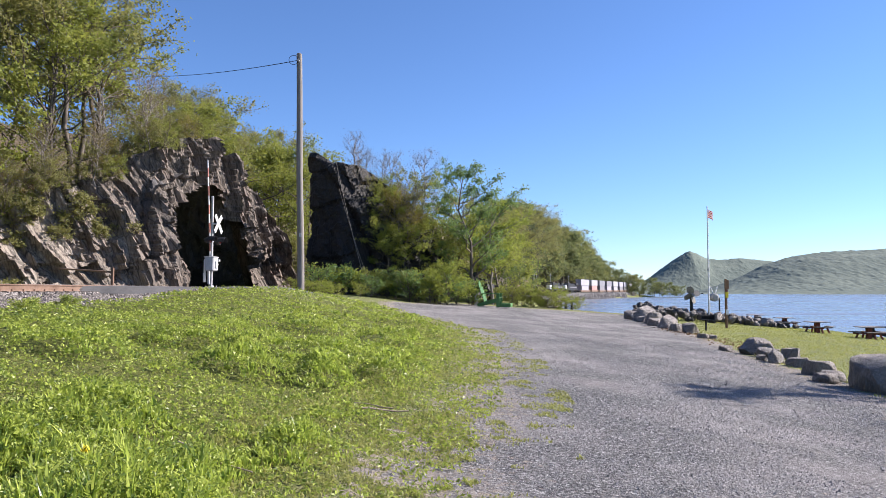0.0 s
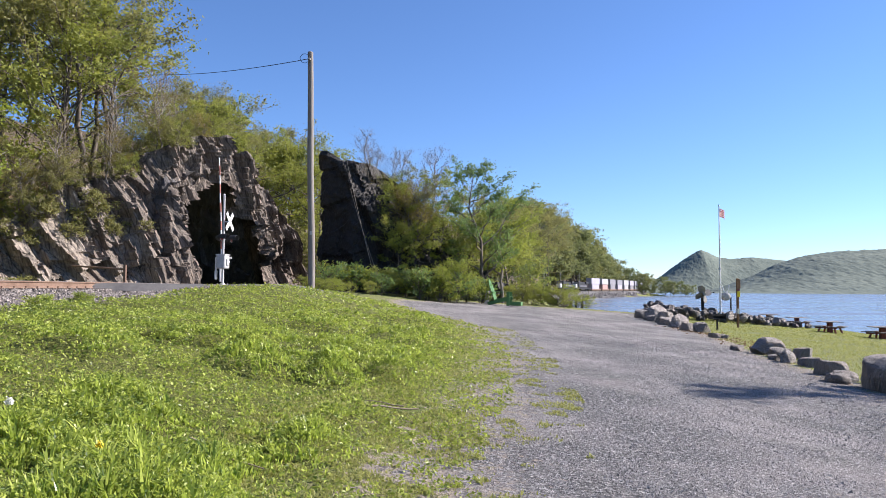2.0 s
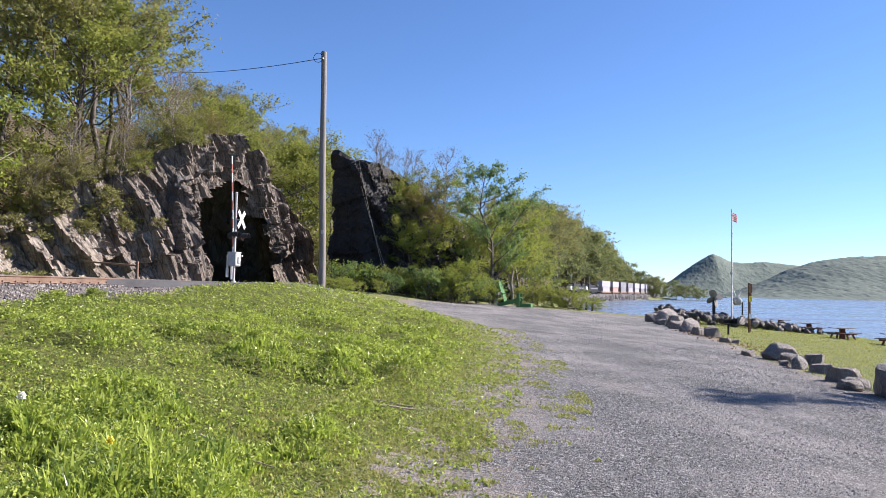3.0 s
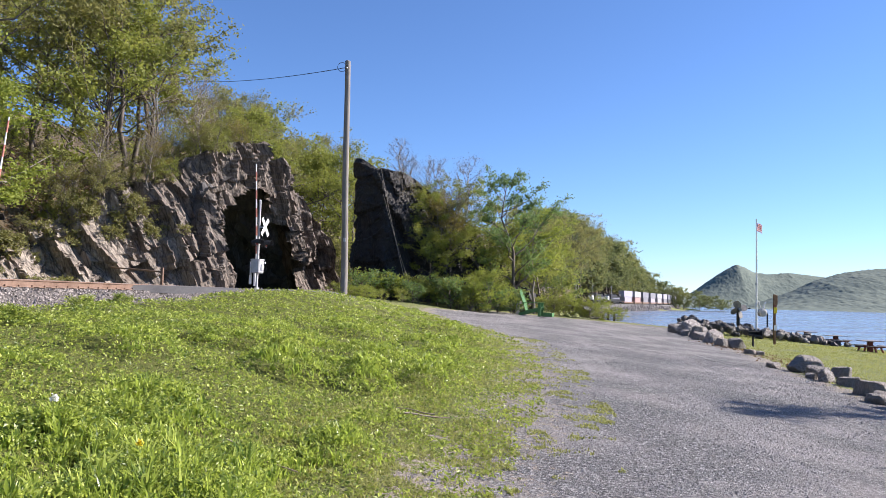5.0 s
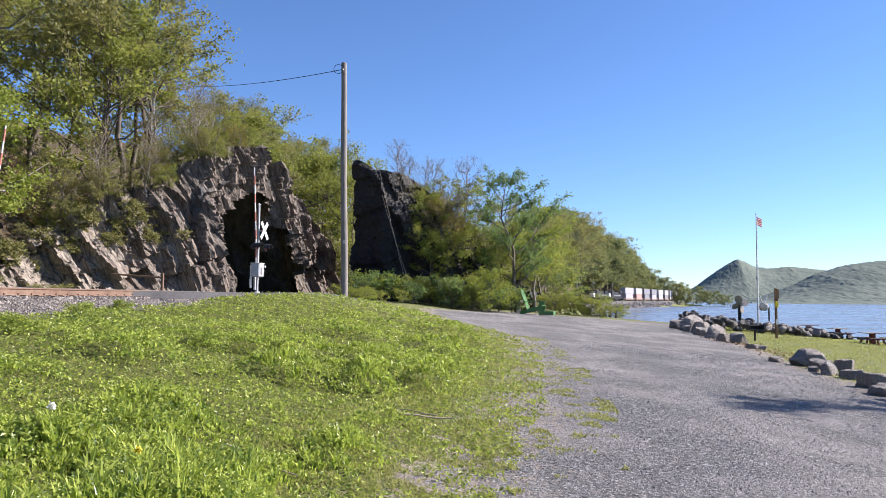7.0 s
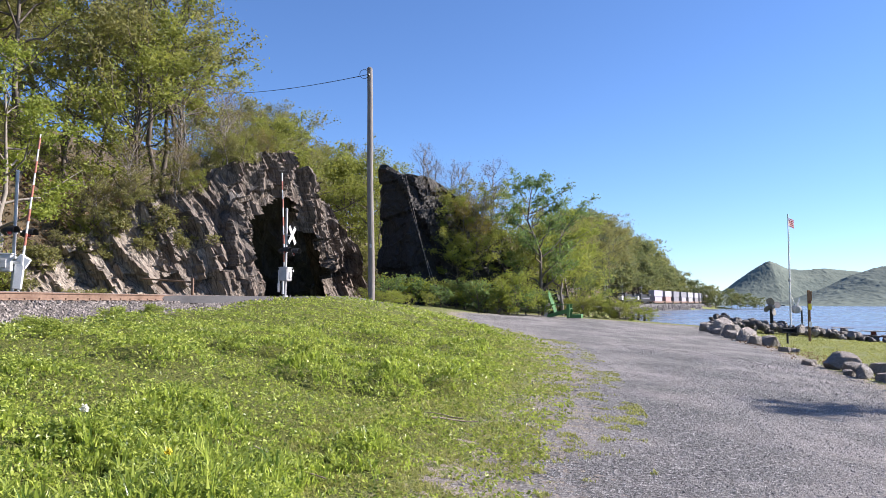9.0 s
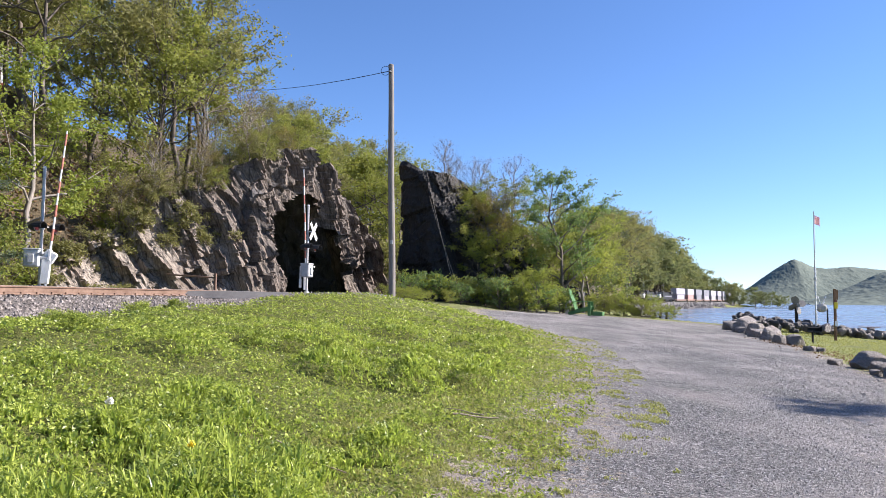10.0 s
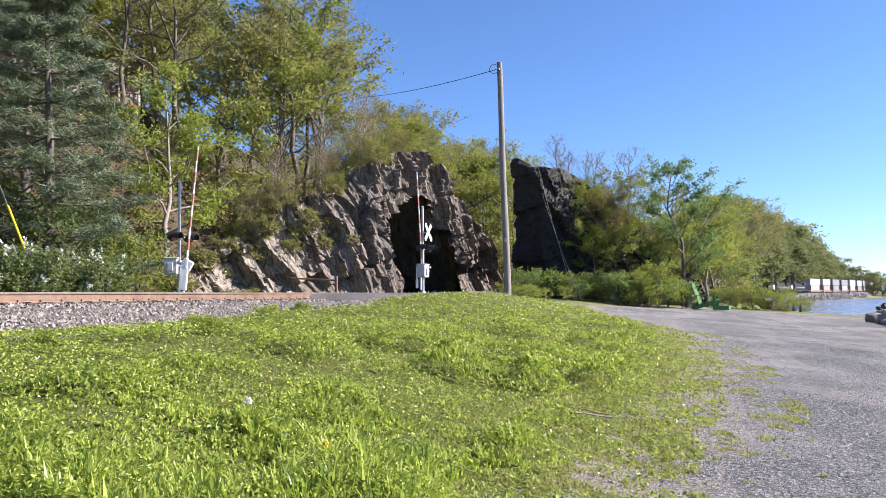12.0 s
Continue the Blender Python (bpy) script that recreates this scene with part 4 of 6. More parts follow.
for (x1, y1, z1), k in (((-18.5, 14.6, 8.5), 0.0), ((-18.5, 13.0, 6.6), 0.25)):
    foot = Vector((-18.5, 18.2 + k, 1.5))
    head = Vector((x1, y1, z1))
    guy = tagged(new("guy_wire"), "steel guy wire with a yellow guard beside the track", "guy wire", "guy wires")
    part("wire", rod(bmesh.new(), foot, head, 0.012, sides=6), M_WIRE, guy)
    part("guard", rod(bmesh.new(), foot.lerp(head, 0.1), foot.lerp(head, 0.42), 0.035, sides=8), M_YELLOW if k == 0 else M_WHITE, guy, "plastic guy guard")


# ---- park furniture ----
def picnic_table(at, turn, backrest=False):
    ob = thing("picnic_table", at, "red-brown wooden picnic table with grey planks on the lawn", "picnic table", "picnic tables by the river", turn)
    for i in range(9):
        part("top_plank", boxed((1.4, 0.145, 0.04), (0, -0.62 + i * 0.155, 0.75), bevel=0.006), M_GREYWOOD, ob)
    for k in range(4):
        a = math.pi / 2 * k
        c_, s_ = math.cos(a), math.sin(a)
        for j in (0, 1):
            d_ = 0.86 + j * 0.16
            part("seat_plank", boxed((1.25, 0.145, 0.045), (-s_ * d_, c_ * d_, 0.44), (0, 0, 90 * k), 0.006), M_GREYWOOD, ob)
        part("brace", boxed((0.09, 1.0, 0.1), (-s_ * 0.55, c_ * 0.55, 0.37), (0, 0, 90 * k), 0.01), M_REDWOOD, ob, "red-painted brace")
        part("leg", boxed((0.12, 0.1, 0.5), (-s_ * 0.8, c_ * 0.8, 0.19), (28, 0, 90 * k), 0.015), M_REDWOOD, ob, "red-painted foot")
    part("pedestal", boxed((0.32, 0.32, 0.72), (0, 0, 0.36), bevel=0.02), M_REDWOOD, ob, "red-painted centre frame")
    return ob


TABLES = [(24.12, 56.2, 82), (24.46, 52.28, 86), (23.8, 46.4, 88), (24.96, 42.71, 86)]
for x, y, turn in TABLES:
    picnic_table((x, y, float(land_z(x, y)) - 0.02), turn).scale = (0.86, 0.86, 0.95)


def slat_chair(at, turn, s, mat, label, step):
    """A garden chair with a fan back of slats, wide arms and a sloping seat; it faces its own +x."""
    ob = thing("garden_chair", at, label, "chair", "", turn)
    for i in range(6):
        y = (i - 2.5) * 0.105
        h = 0.98 - 0.05 * abs(i - 2.5) ** 1.4
        part("back_slat", boxed((0.025 * s, 0.095 * s, h * s), ((-0.3 - 0.1 * h) * s, y * s * 1.05, (0.18 + h * 0.47) * s), (0, -19, 0), 0.01 * s), mat, ob)
    for i in range(6):
        q = i / 5
        part("seat_slat", boxed((0.095 * s, 0.56 * s, 0.022 * s), ((-0.2 + 0.52 * q) * s, 0, (0.25 + 0.13 * q) * s), (0, -14, 0), 0.006 * s), mat, ob)
    for k in (-1, 1):
        part("arm", boxed((0.74 * s, 0.14 * s, 0.025 * s), (0.02 * s, k * 0.36 * s, 0.56 * s), bevel=0.01 * s), mat, ob)
        part("front_leg", boxed((0.12 * s, 0.03 * s, 0.55 * s), (0.3 * s, k * 0.32 * s, 0.275 * s), bevel=0.006 * s), mat, ob)
        part("side_rail", boxed((0.98 * s, 0.03 * s, 0.13 * s), (-0.08 * s, k * 0.29 * s, 0.2 * s), (0, -15, 0), 0.006 * s), mat, ob)
    part("back_rail", boxed((0.03 * s, 0.66 * s, 0.09 * s), (-0.34 * s, 0, 0.53 * s), bevel=0.006 * s), mat, ob)
    if step:
        part("footrest", boxed((0.4 * s, 0.5 * s, 0.16 * s), (0.62 * s, 0, 0.08 * s), bevel=0.01 * s), mat, ob, "low green step block")
    return ob


cz = float(land_z(3.0, 48.6))
slat_chair((3.15, 48.6, cz), -14, 1.62, M_GREEN, "oversized green wooden garden chair on the gravel's edge", True)
slat_chair((27.0, 45.0, float(land_z(27.0, 45.0))), 150, 1.25, M_BLACK, "dark wooden garden chair by the river", False)
board = tagged(new("board"), "pale weathered board leaning among the shrubs", "board")
part("plank", boxed((0.28, 0.04, 1.25), (2.15, 49.9, cz + 0.6), (-6, 3, 10), 0.01), M_CONCRETE, board)

px, py = 13.28, 36.8
grill = thing("park_grill", (px, py, float(land_z(px, py))), "black steel park grill on a post in the lawn", "grill", "", 8)
part("post", rod(bmesh.new(), (0, 0, -0.1), (0, 0, 0.56), 0.05, sides=10), M_BLACK, grill)
bm = boxed((0.72, 0.45, 0.03), (0, 0, 0.57), bevel=0.005)
for s in (-1, 1):
    box(bm, (0.03, 0.45, 0.24), (s * 0.35, 0, 0.69), bevel=0.005)
box(bm, (0.7, 0.03, 0.24), (0, 0.21, 0.69), bevel=0.005)
part("firebox", bm, M_BLACK, grill)
for i in range(7):
    part("grate_bar", rod(bmesh.new(), (-0.34, -0.2 + i * 0.06, 0.76), (0.34, -0.2 + i * 0.06, 0.76), 0.008, sides=5), M_BLACK, grill)
part("handle", rod(bmesh.new(), (-0.45, -0.22, 0.77), (-0.34, -0.22, 0.77), 0.014, sides=6), M_BLACK, grill)

px, py = 16.58, 42.66
post = thing("sign_post", (px, py, float(land_z(px, py))), "square brown wooden post with a small yellow notice", "sign post", "", 15)
part("shaft", boxed((0.12, 0.12, 2.95), (0, 0, 1.4), bevel=0.015), M_BROWNWOOD, post)
part("notice", boxed((0.26, 0.03, 0.55), (0, -0.095, 2.55), bevel=0.006), M_BROWNWOOD, post, "dark brown panel")
part("plate", boxed((0.2, 0.02, 0.34), (0, -0.088, 1.95), bevel=0.004), M_YELLOW, post, "yellow notice plate")
part("band", boxed((0.17, 0.02, 0.12), (0, -0.088, 2.2), bevel=0.004), M_REDWOOD, post)
part("leaflet", boxed((0.18, 0.02, 0.3), (0, -0.088, 0.95), bevel=0.004), M_WHITE, post, "pale lower plate")

fx, fy = 18.36, 50.4
flag_pole = thing("flagpole", (fx, fy, -0.9), "tall white flagpole with a small striped flag", "flagpole")
bm = rod(bmesh.new(), (0, 0, 0), (0, 0, 8.36), 0.065, 0.03, 12)
part("pole", bm, M_WHITE, flag_pole)
part("finial", rod(bmesh.new(), (0, 0, 8.36), (0, 0, 8.46), 0.05, 0.02, 10), M_METAL, flag_pole)
part("collar", rod(bmesh.new(), (0, 0, 3.9), (0, 0, 4.05), 0.1, 0.09, 10), M_METAL, flag_pole)
part("halyard", rod(bmesh.new(), (0.09, 0, 1.2), (0.06, 0, 8.3), 0.008, sides=5), M_WHITE, flag_pole)


def flag_strip(name, x0, x1, z0, z1, mat, label=""):
    """One strip of the flag's cloth, hanging in waves from the pole."""
    n = 14
    s = np.linspace(x0, x1, n)
    w = 0.07 * np.sin(s * 9) * s / 0.5 - 0.05 * np.sin(s * 4)
    drop = 0.28 * s * s + 0.12 * s
    v = np.concatenate([np.stack([0.06 + s * 0.86, w + k, z - drop], 1) for k in (0, 0.006) for z in (z0, z1)])
    i = np.arange(n - 1)
    f = [np.stack([a + i, a + i + 1, b + i + 1, b + i], 1) for a, b in ((0, n), (3 * n, 2 * n), (2 * n, 0), (n, 3 * n))]
    return mesh_part(name, raw_mesh(name, v, np.concatenate(f), mat, True), cloth, label)


M_BLUE = rough_mat("blue_cloth", (0.02, 0.03, 0.12), (0.04, 0.06, 0.2), 3.0, 0.9)
M_REDCLOTH = leaf_mat("red_cloth", (0.5, 0.05, 0.05), (0.62, 0.08, 0.08), (0.7, 0.1, 0.1), 0.9, 0.5)
M_WHITECLOTH = leaf_mat("white_cloth", (0.7, 0.68, 0.68), (0.82, 0.8, 0.8), (0.85, 0.83, 0.83), 0.9, 0.5)
cloth = new("flag")
cloth.parent = flag_pole
cloth.rotation_euler = (0, 0, radians(42))
for i in range(9):
    z1 = 8.2 - i * 0.062
    flag_strip("stripe", 0.17 if i < 4 else 0.0, 0.66, z1 - 0.062, z1, M_WHITECLOTH if i % 2 else M_REDCLOTH, "white stripe" if i % 2 else "red stripe")
flag_strip("canton", 0.0, 0.17, 8.2 - 4 * 0.062, 8.2, M_BLUE, "dark blue canton")

prop = thing("ship_propeller", (17.41, 51.0, 0.2), "old bronze ship propeller mounted on the rock pile", "propeller", "", 12)
bm = rod(bmesh.new(), (0, -0.16, 1.1), (0, 0.2, 1.1), 0.11, 0.15, 14)
part("hub", bm, M_BRONZE, prop)
for k in range(4):
    a = radians(20 + 90 * k)
    n1, n2 = 7, 6
    rr, tt = np.meshgrid(np.linspace(0.08, 0.62, n1), np.linspace(-1, 1, n2), indexing="ij")
    wide = 0.18 * np.sin(np.pi * np.clip((rr - 0.02) / 0.66, 0, 1)) ** 0.6 + 0.03
    px_, pz_ = rr, tt * wide
    py_ = tt * wide * 0.55 + 0.06 * rr
    front = np.stack([px_ * math.cos(a) - pz_ * math.sin(a), py_, 1.1 + px_ * math.sin(a) + pz_ * math.cos(a)], -1).reshape(-1, 3)
    f = grid_faces(n1, n2)
    me = raw_mesh("blade", np.concatenate([front, front + [0, 0.025, 0]]), np.concatenate([f, f[:, ::-1] + n1 * n2]), M_BRONZE, True)
    mesh_part("blade", me, prop)
part("stand", boxed((0.16, 0.2, 1.0), (0, 0.12, 0.5), bevel=0.02), M_BLACK, prop)

bell = thing("mooring_buoy", (18.95, 51.0, 0.2), "grey steel drum with two pale horns on posts", "mooring relic")
bm = rod(bmesh.new(), (0, -0.22, 0.95), (0, 0.22, 0.95), 0.28, 0.28, 20)
rod(bm, (0, -0.3, 0.95), (0, -0.22, 0.95), 0.16, 0.28, 20)
part("drum", bm, M_CONCRETE, bell)
for s in (-1, 1):
    part("horn", rod(bmesh.new(), (s * 0.08, 0, 1.2), (s * 0.26, 0, 1.75), 0.05, 0.03, 8), M_WHITE, bell)
    part("leg", boxed((0.08, 0.1, 0.95), (s * 0.36, 0, 0.45), bevel=0.01), M_BLACK, bell)


# ---- boulders ----
def stone_mesh(name, seed, mat, cuts=3, squash=(1, 0.8, 0.62), chips=13):
    """A rounded block: a sphere cut by random planes, with fine unevenness."""
    g = np.random.default_rng(seed)
    bm = bmesh.new()
    bmesh.ops.create_icosphere(bm, subdivisions=cuts, radius=1)
    planes = [(Vector(g.normal(size=3)).normalized(), g.uniform(0.5, 0.85)) for _ in range(chips)]
    for v in bm.verts:
        p = v.co.copy()
        for n_, d_ in planes:
            over = p.dot(n_) - d_
            if over > 0:
                p -= n_ * over * 0.98
        p *= 1 + 0.06 * noise.noise(p * 2.5 + Vector((seed, 0, 0)))
        v.co = Vector((p.x * squash[0], p.y * squash[1], p.z * squash[2]))
    me = bpy.data.meshes.new(name)
    bm.to_mesh(me)
    bm.free()
    me.materials.append(mat)
    me.polygons.foreach_set("use_smooth", np.full(len(me.polygons), False))
    return me


BOULDERS = [stone_mesh("boulder", s, M_BOULDER, 4, q) for s, q in ((1, (1, 0.8, 0.62)), (2, (1, 0.7, 0.75)), (3, (1, 0.85, 0.5)), (4, (0.8, 0.8, 0.8)), (7, (1, 0.75, 0.68)))]
ROW = [(8.95, 14.4, 0.98, 0.68, 3, 20), (8.25, 15.6, 0.36, 0.4, 2, 80), (8.9, 17.2, 0.5, 0.48, 0, 10), (8.75, 16.3, 0.42, 0.3, 2, 60), (9.35, 19.0, 0.38, 0.36, 0, 130), (9.2, 19.9, 0.42, 0.5, 1, 35), (9.0, 20.4, 0.25, 0.25, 3, 0),
       (9.6, 22.3, 0.6, 0.75, 4, 8), (9.65, 21.4, 0.45, 0.5, 3, 50), (10.4, 21.7, 0.5, 0.4, 0, 100), (9.0, 23.0, 0.3, 0.4, 3, 70), (10.55, 29.6, 0.3, 0.3, 0, 0), (10.95, 29.5, 0.28, 0.25, 3, 30),
       (11.25, 33.2, 0.6, 0.8, 3, 0), (10.85, 34.2, 0.5, 0.6, 0, 40), (11.2, 36.2, 0.75, 0.75, 1, 20), (11.1, 38.0, 0.6, 0.6, 3, 90), (11.6, 40.6, 0.8, 0.9, 0, 60), (12.0, 43.2, 0.95, 1.05, 1, 15), (11.7, 45.2, 0.7, 0.9, 3, 45), (12.6, 46.8, 0.8, 0.9, 0, 5), (11.4, 42.0, 0.5, 0.6, 3, 5)]
for x, y, s, h, k, turn in ROW:
    ob = new("boulder", BOULDERS[k])
    ob.matrix_basis = pose(x, y, float(land_z(x, y)) + 0.3 * h * s, 0, 0, turn) @ Matrix.Diagonal((s, s, s * 1.15, 1))
    tagged(ob, "grey-brown boulder edging the gravel lot", "boulder", "boulders edging the lot")


# ---- train on the far bank ----
def far_track(d):
    """Place and heading at d metres along the far bank's track."""
    p = np.array([(12, 110), (18, 150), (26, 200), (42, 297), (68, 350), (100, 425), (130, 500)], float)
    seg = np.r_[0, np.cumsum(np.linalg.norm(np.diff(p, axis=0), axis=1))]
    q = lambda k: np.array([np.interp(k, seg, p[:, 0]), np.interp(k, seg, p[:, 1])])
    h = q(d + 9) - q(d - 9)
    return q(d), math.degrees(math.atan2(h[1], h[0]))


FAR_Z = 0.75
fd = np.linspace(0, 395, 120)
fp = np.array([far_track(d)[0] for d in fd])
bank = np.concatenate([fp, np.full((len(fp), 1), FAR_Z)], 1)
tagged(new("far_embankment", sweep("far_embankment", bank, [(-6, -1.5), (5.2, -3.4), (2.6, -0.12), (1.8, 0), (-1.8, 0), (-3, -0.1)], M_ASPHALT)), "stone railway embankment along the far bank", "embankment", kind="structure")
M_WHITEBOX = rough_mat("white_container", (0.3, 0.3, 0.31), (0.4, 0.4, 0.41), 0.5, 0.6)
M_GREYBOX = rough_mat("grey_container", (0.16, 0.16, 0.18), (0.26, 0.26, 0.28), 0.5, 0.6)
M_LILAC = rough_mat("pale_container", (0.3, 0.29, 0.34), (0.4, 0.385, 0.43), 0.5, 0.6)
M_ORANGE = rough_mat("faded_container", (0.34, 0.2, 0.18), (0.45, 0.29, 0.26), 0.5, 0.6)


def wheel_set(ob, x, mat):
    for dx in (-0.9, 0.9):
        for s in (-1, 1):
            part("wheel", rod(bmesh.new(), (x + dx, s * 0.7, 0.46), (x + dx, s * 0.83, 0.46), 0.46, sides=14), mat, ob)
    part("truck_frame", boxed((2.9, 1.9, 0.3), (x, 0, 0.62), bevel=0.05), M_BLACK, ob)


def locomotive(d):
    (x, y), h = far_track(d)
    ob = thing("locomotive", (x, y, FAR_Z), "black and white diesel locomotive on the far bank", "locomotive", "train on the far bank", h)
    part("frame", boxed((20, 3.0, 0.5), (0, 0, 1.25), bevel=0.06), M_BLACK, ob)
    part("hood", boxed((12.5, 1.9, 2.5), (2.4, 0, 2.75), bevel=0.15), M_BLACK, ob)
    part("cab", boxed((3.0, 3.0, 2.9), (-5.6, 0, 2.95), bevel=0.2), M_BLACK, ob)
    part("nose", boxed((2.0, 1.9, 1.7), (-8.1, 0, 2.35), bevel=0.2), M_WHITE, ob, "white nose")
    part("side_band", boxed((12.0, 2.06, 0.45), (2.4, 0, 2.35), bevel=0.03), M_GREYBOX, ob, "grey side band")
    part("windscreen", boxed((0.06, 2.3, 0.7), (-7.12, 0, 3.7), bevel=0.01), M_GREYBOX, ob)
    part("radiator", boxed((3.6, 2.9, 0.9), (6.8, 0, 3.8), bevel=0.1), M_BLACK, ob)
    part("tank", boxed((5, 2.6, 0.75), (0, 0, 0.75), bevel=0.15), M_BLACK, ob)
    for wx_ in (-6.3, 6.3):
        wheel_set(ob, wx_, M_BLACK)


def container(x, y, z, h, length, mat, label):
    ob = thing("container", (x, y, z), label, "freight container", "containers on the train", h)
    part("body", boxed((length, 2.5, 2.75), (0, 0, 1.4), bevel=0.04), mat, ob)
    for sx in (-1, 1):
        for s in (-1, 1):
            part("corner_post", boxed((0.16, 0.16, 2.86), (sx * (length / 2 - 0.1), s * 1.22, 1.43), bevel=0.01), mat, ob)
    return ob


def well_car(d, low, high, label):
    (x, y), h = far_track(d)
    ob = thing("well_car", (x, y, FAR_Z), "rust-brown well car carrying stacked containers", "freight car", "train on the far bank", h)
    for s in (-1, 1):
        part("side_sill", boxed((16.2, 0.16, 0.75), (0, s * 1.42, 0.75), bevel=0.03), M_RAIL, ob)
    part("floor", boxed((14.2, 2.7, 0.12), (0, 0, 0.42), bevel=0.02), M_RAIL, ob)
    for e in (-1, 1):
        part("end_platform", boxed((2.2, 2.4, 0.3), (e * 8.3, 0, 1.1), bevel=0.04), M_RAIL, ob)
        wheel_set(ob, e * 8.5, M_BLACK)
    container(x, y, FAR_Z + 0.49, h, 12.2, low, label)
    container(x, y, FAR_Z + 0.49 + 2.84, h, 14.6, high, label)


START = 198.0
locomotive(START)
locomotive(START + 21.5)
for i, (lo, hi, name) in enumerate([(M_LILAC, M_LILAC, "pale lilac-grey"), (M_ORANGE, M_WHITEBOX, "white and faded red"), (M_GREYBOX, M_GREYBOX, "dark grey"), (M_LILAC, M_GREYBOX, "grey"), (M_WHITEBOX, M_WHITEBOX, "white"), (M_GREYBOX, M_LILAC, "mixed grey"), (M_WHITEBOX, M_LILAC, "white"), (M_GREYBOX, M_WHITEBOX, "grey and white")]):
    well_car(START + 43 + i * 19.6, lo, hi, name + " steel freight container stacked on a rail car")
for d in (150, 168, 205, 232):
    (x, y), h = far_track(d)
    ob = thing("signal_mast", (x - 4, y, FAR_Z - 0.3), "thin grey line-side mast beside the far track", "mast", "line-side masts")
    part("shaft", rod(bmesh.new(), (0, 0, 0), (0, 0, 8.5), 0.12, 0.08, 8), M_METAL, ob)
    part("crossarm", boxed((1.6, 0.1, 0.12), (0, 0, 7.6), bevel=0.01), M_METAL, ob)
for x, y, h in ((9.6, 60.5, 0.7), (10.1, 61.0, 0.95), (10.7, 61.6, 0.8), (9.0, 62.0, 0.6)):
    tagged(new("piling", tubes_mesh("piling", [(np.array([(x, y, WATER_Z - 1), (x + 0.05, y, 0.0), (x + 0.08, y, h * 0.9)]), np.array([0.12, 0.11, 0.09]))], M_BLACK, 8)), "dark old timber piling at the water's edge", "piling", "pilings at the water's edge")
drift = np.array([(8.2, 57.4, 0.28), (8.7, 57.5, 0.3), (9.3, 57.3, 0.22)])
tagged(new("driftwood", tubes_mesh("driftwood", [(drift, np.array([0.09, 0.1, 0.05]))], M_BARK_PALE, 7)), "pale driftwood log on the gravel's edge", "log")
edging = tagged(new("timber_edging"), "dark timber edging below the shrubs across the track", "edging")
for i in range(4):
    part("timber", boxed((0.2, 1.9, 0.5), (-16.6, 13.2 + i * 1.95, 1.45), bevel=0.02), M_TIE, edging)

# ---- house up in the wood ----
hx, hy = -42.0, 45.5
hz = float(land_z(hx, hy))
house = thing("house", (hx, hy, hz), "pale wooden house with a red porch high in the wood", "house", "", 42)
part("wall", boxed((7.5, 6.0, 5.5), (0, 3.0, 2.2), bevel=0.03), M_CONCRETE, house)
bm = bmesh.new()
for s in (-1, 1):
    box(bm, (4.9, 7.0, 0.2), (s * 2.1, 3.0, 5.9), (0, s * 28, 0), 0.02)
part("roof", bm, M_GREYWOOD, house)
part("porch_floor", boxed((7.5, 1.8, 0.2), (0, -0.9, 1.0), bevel=0.02), M_REDWOOD, house)
for i in range(6):
    part("porch_post", boxed((0.14, 0.14, 2.6), (-3.6 + i * 1.44, -1.7, 2.4), bevel=0.01), M_WHITE, house, "white porch post")
part("railing", boxed((7.4, 0.08, 0.1), (0, -1.7, 2.0), bevel=0.01), M_REDWOOD, house)
for i in range(24):
    part("baluster", boxed((0.06, 0.06, 0.9), (-3.5 + i * 0.304, -1.7, 1.55), bevel=0.006), M_REDWOOD, house)
for x in (-2.2, 1.9):
    w = part("window", boxed((1.1, 0.08, 1.4), (x, -0.03, 2.6), bevel=0.01), M_WHITE, house)
    part("pane", boxed((0.9, 0.03, 1.2), (x, -0.08, 2.6), bevel=0.005), M_GREYBOX, w)
for i in range(5):
    part("pier", boxed((0.25, 0.25, 3.0), (-3.4 + i * 1.7, -1.5, -0.5), bevel=0.02), M_CONCRETE, house)

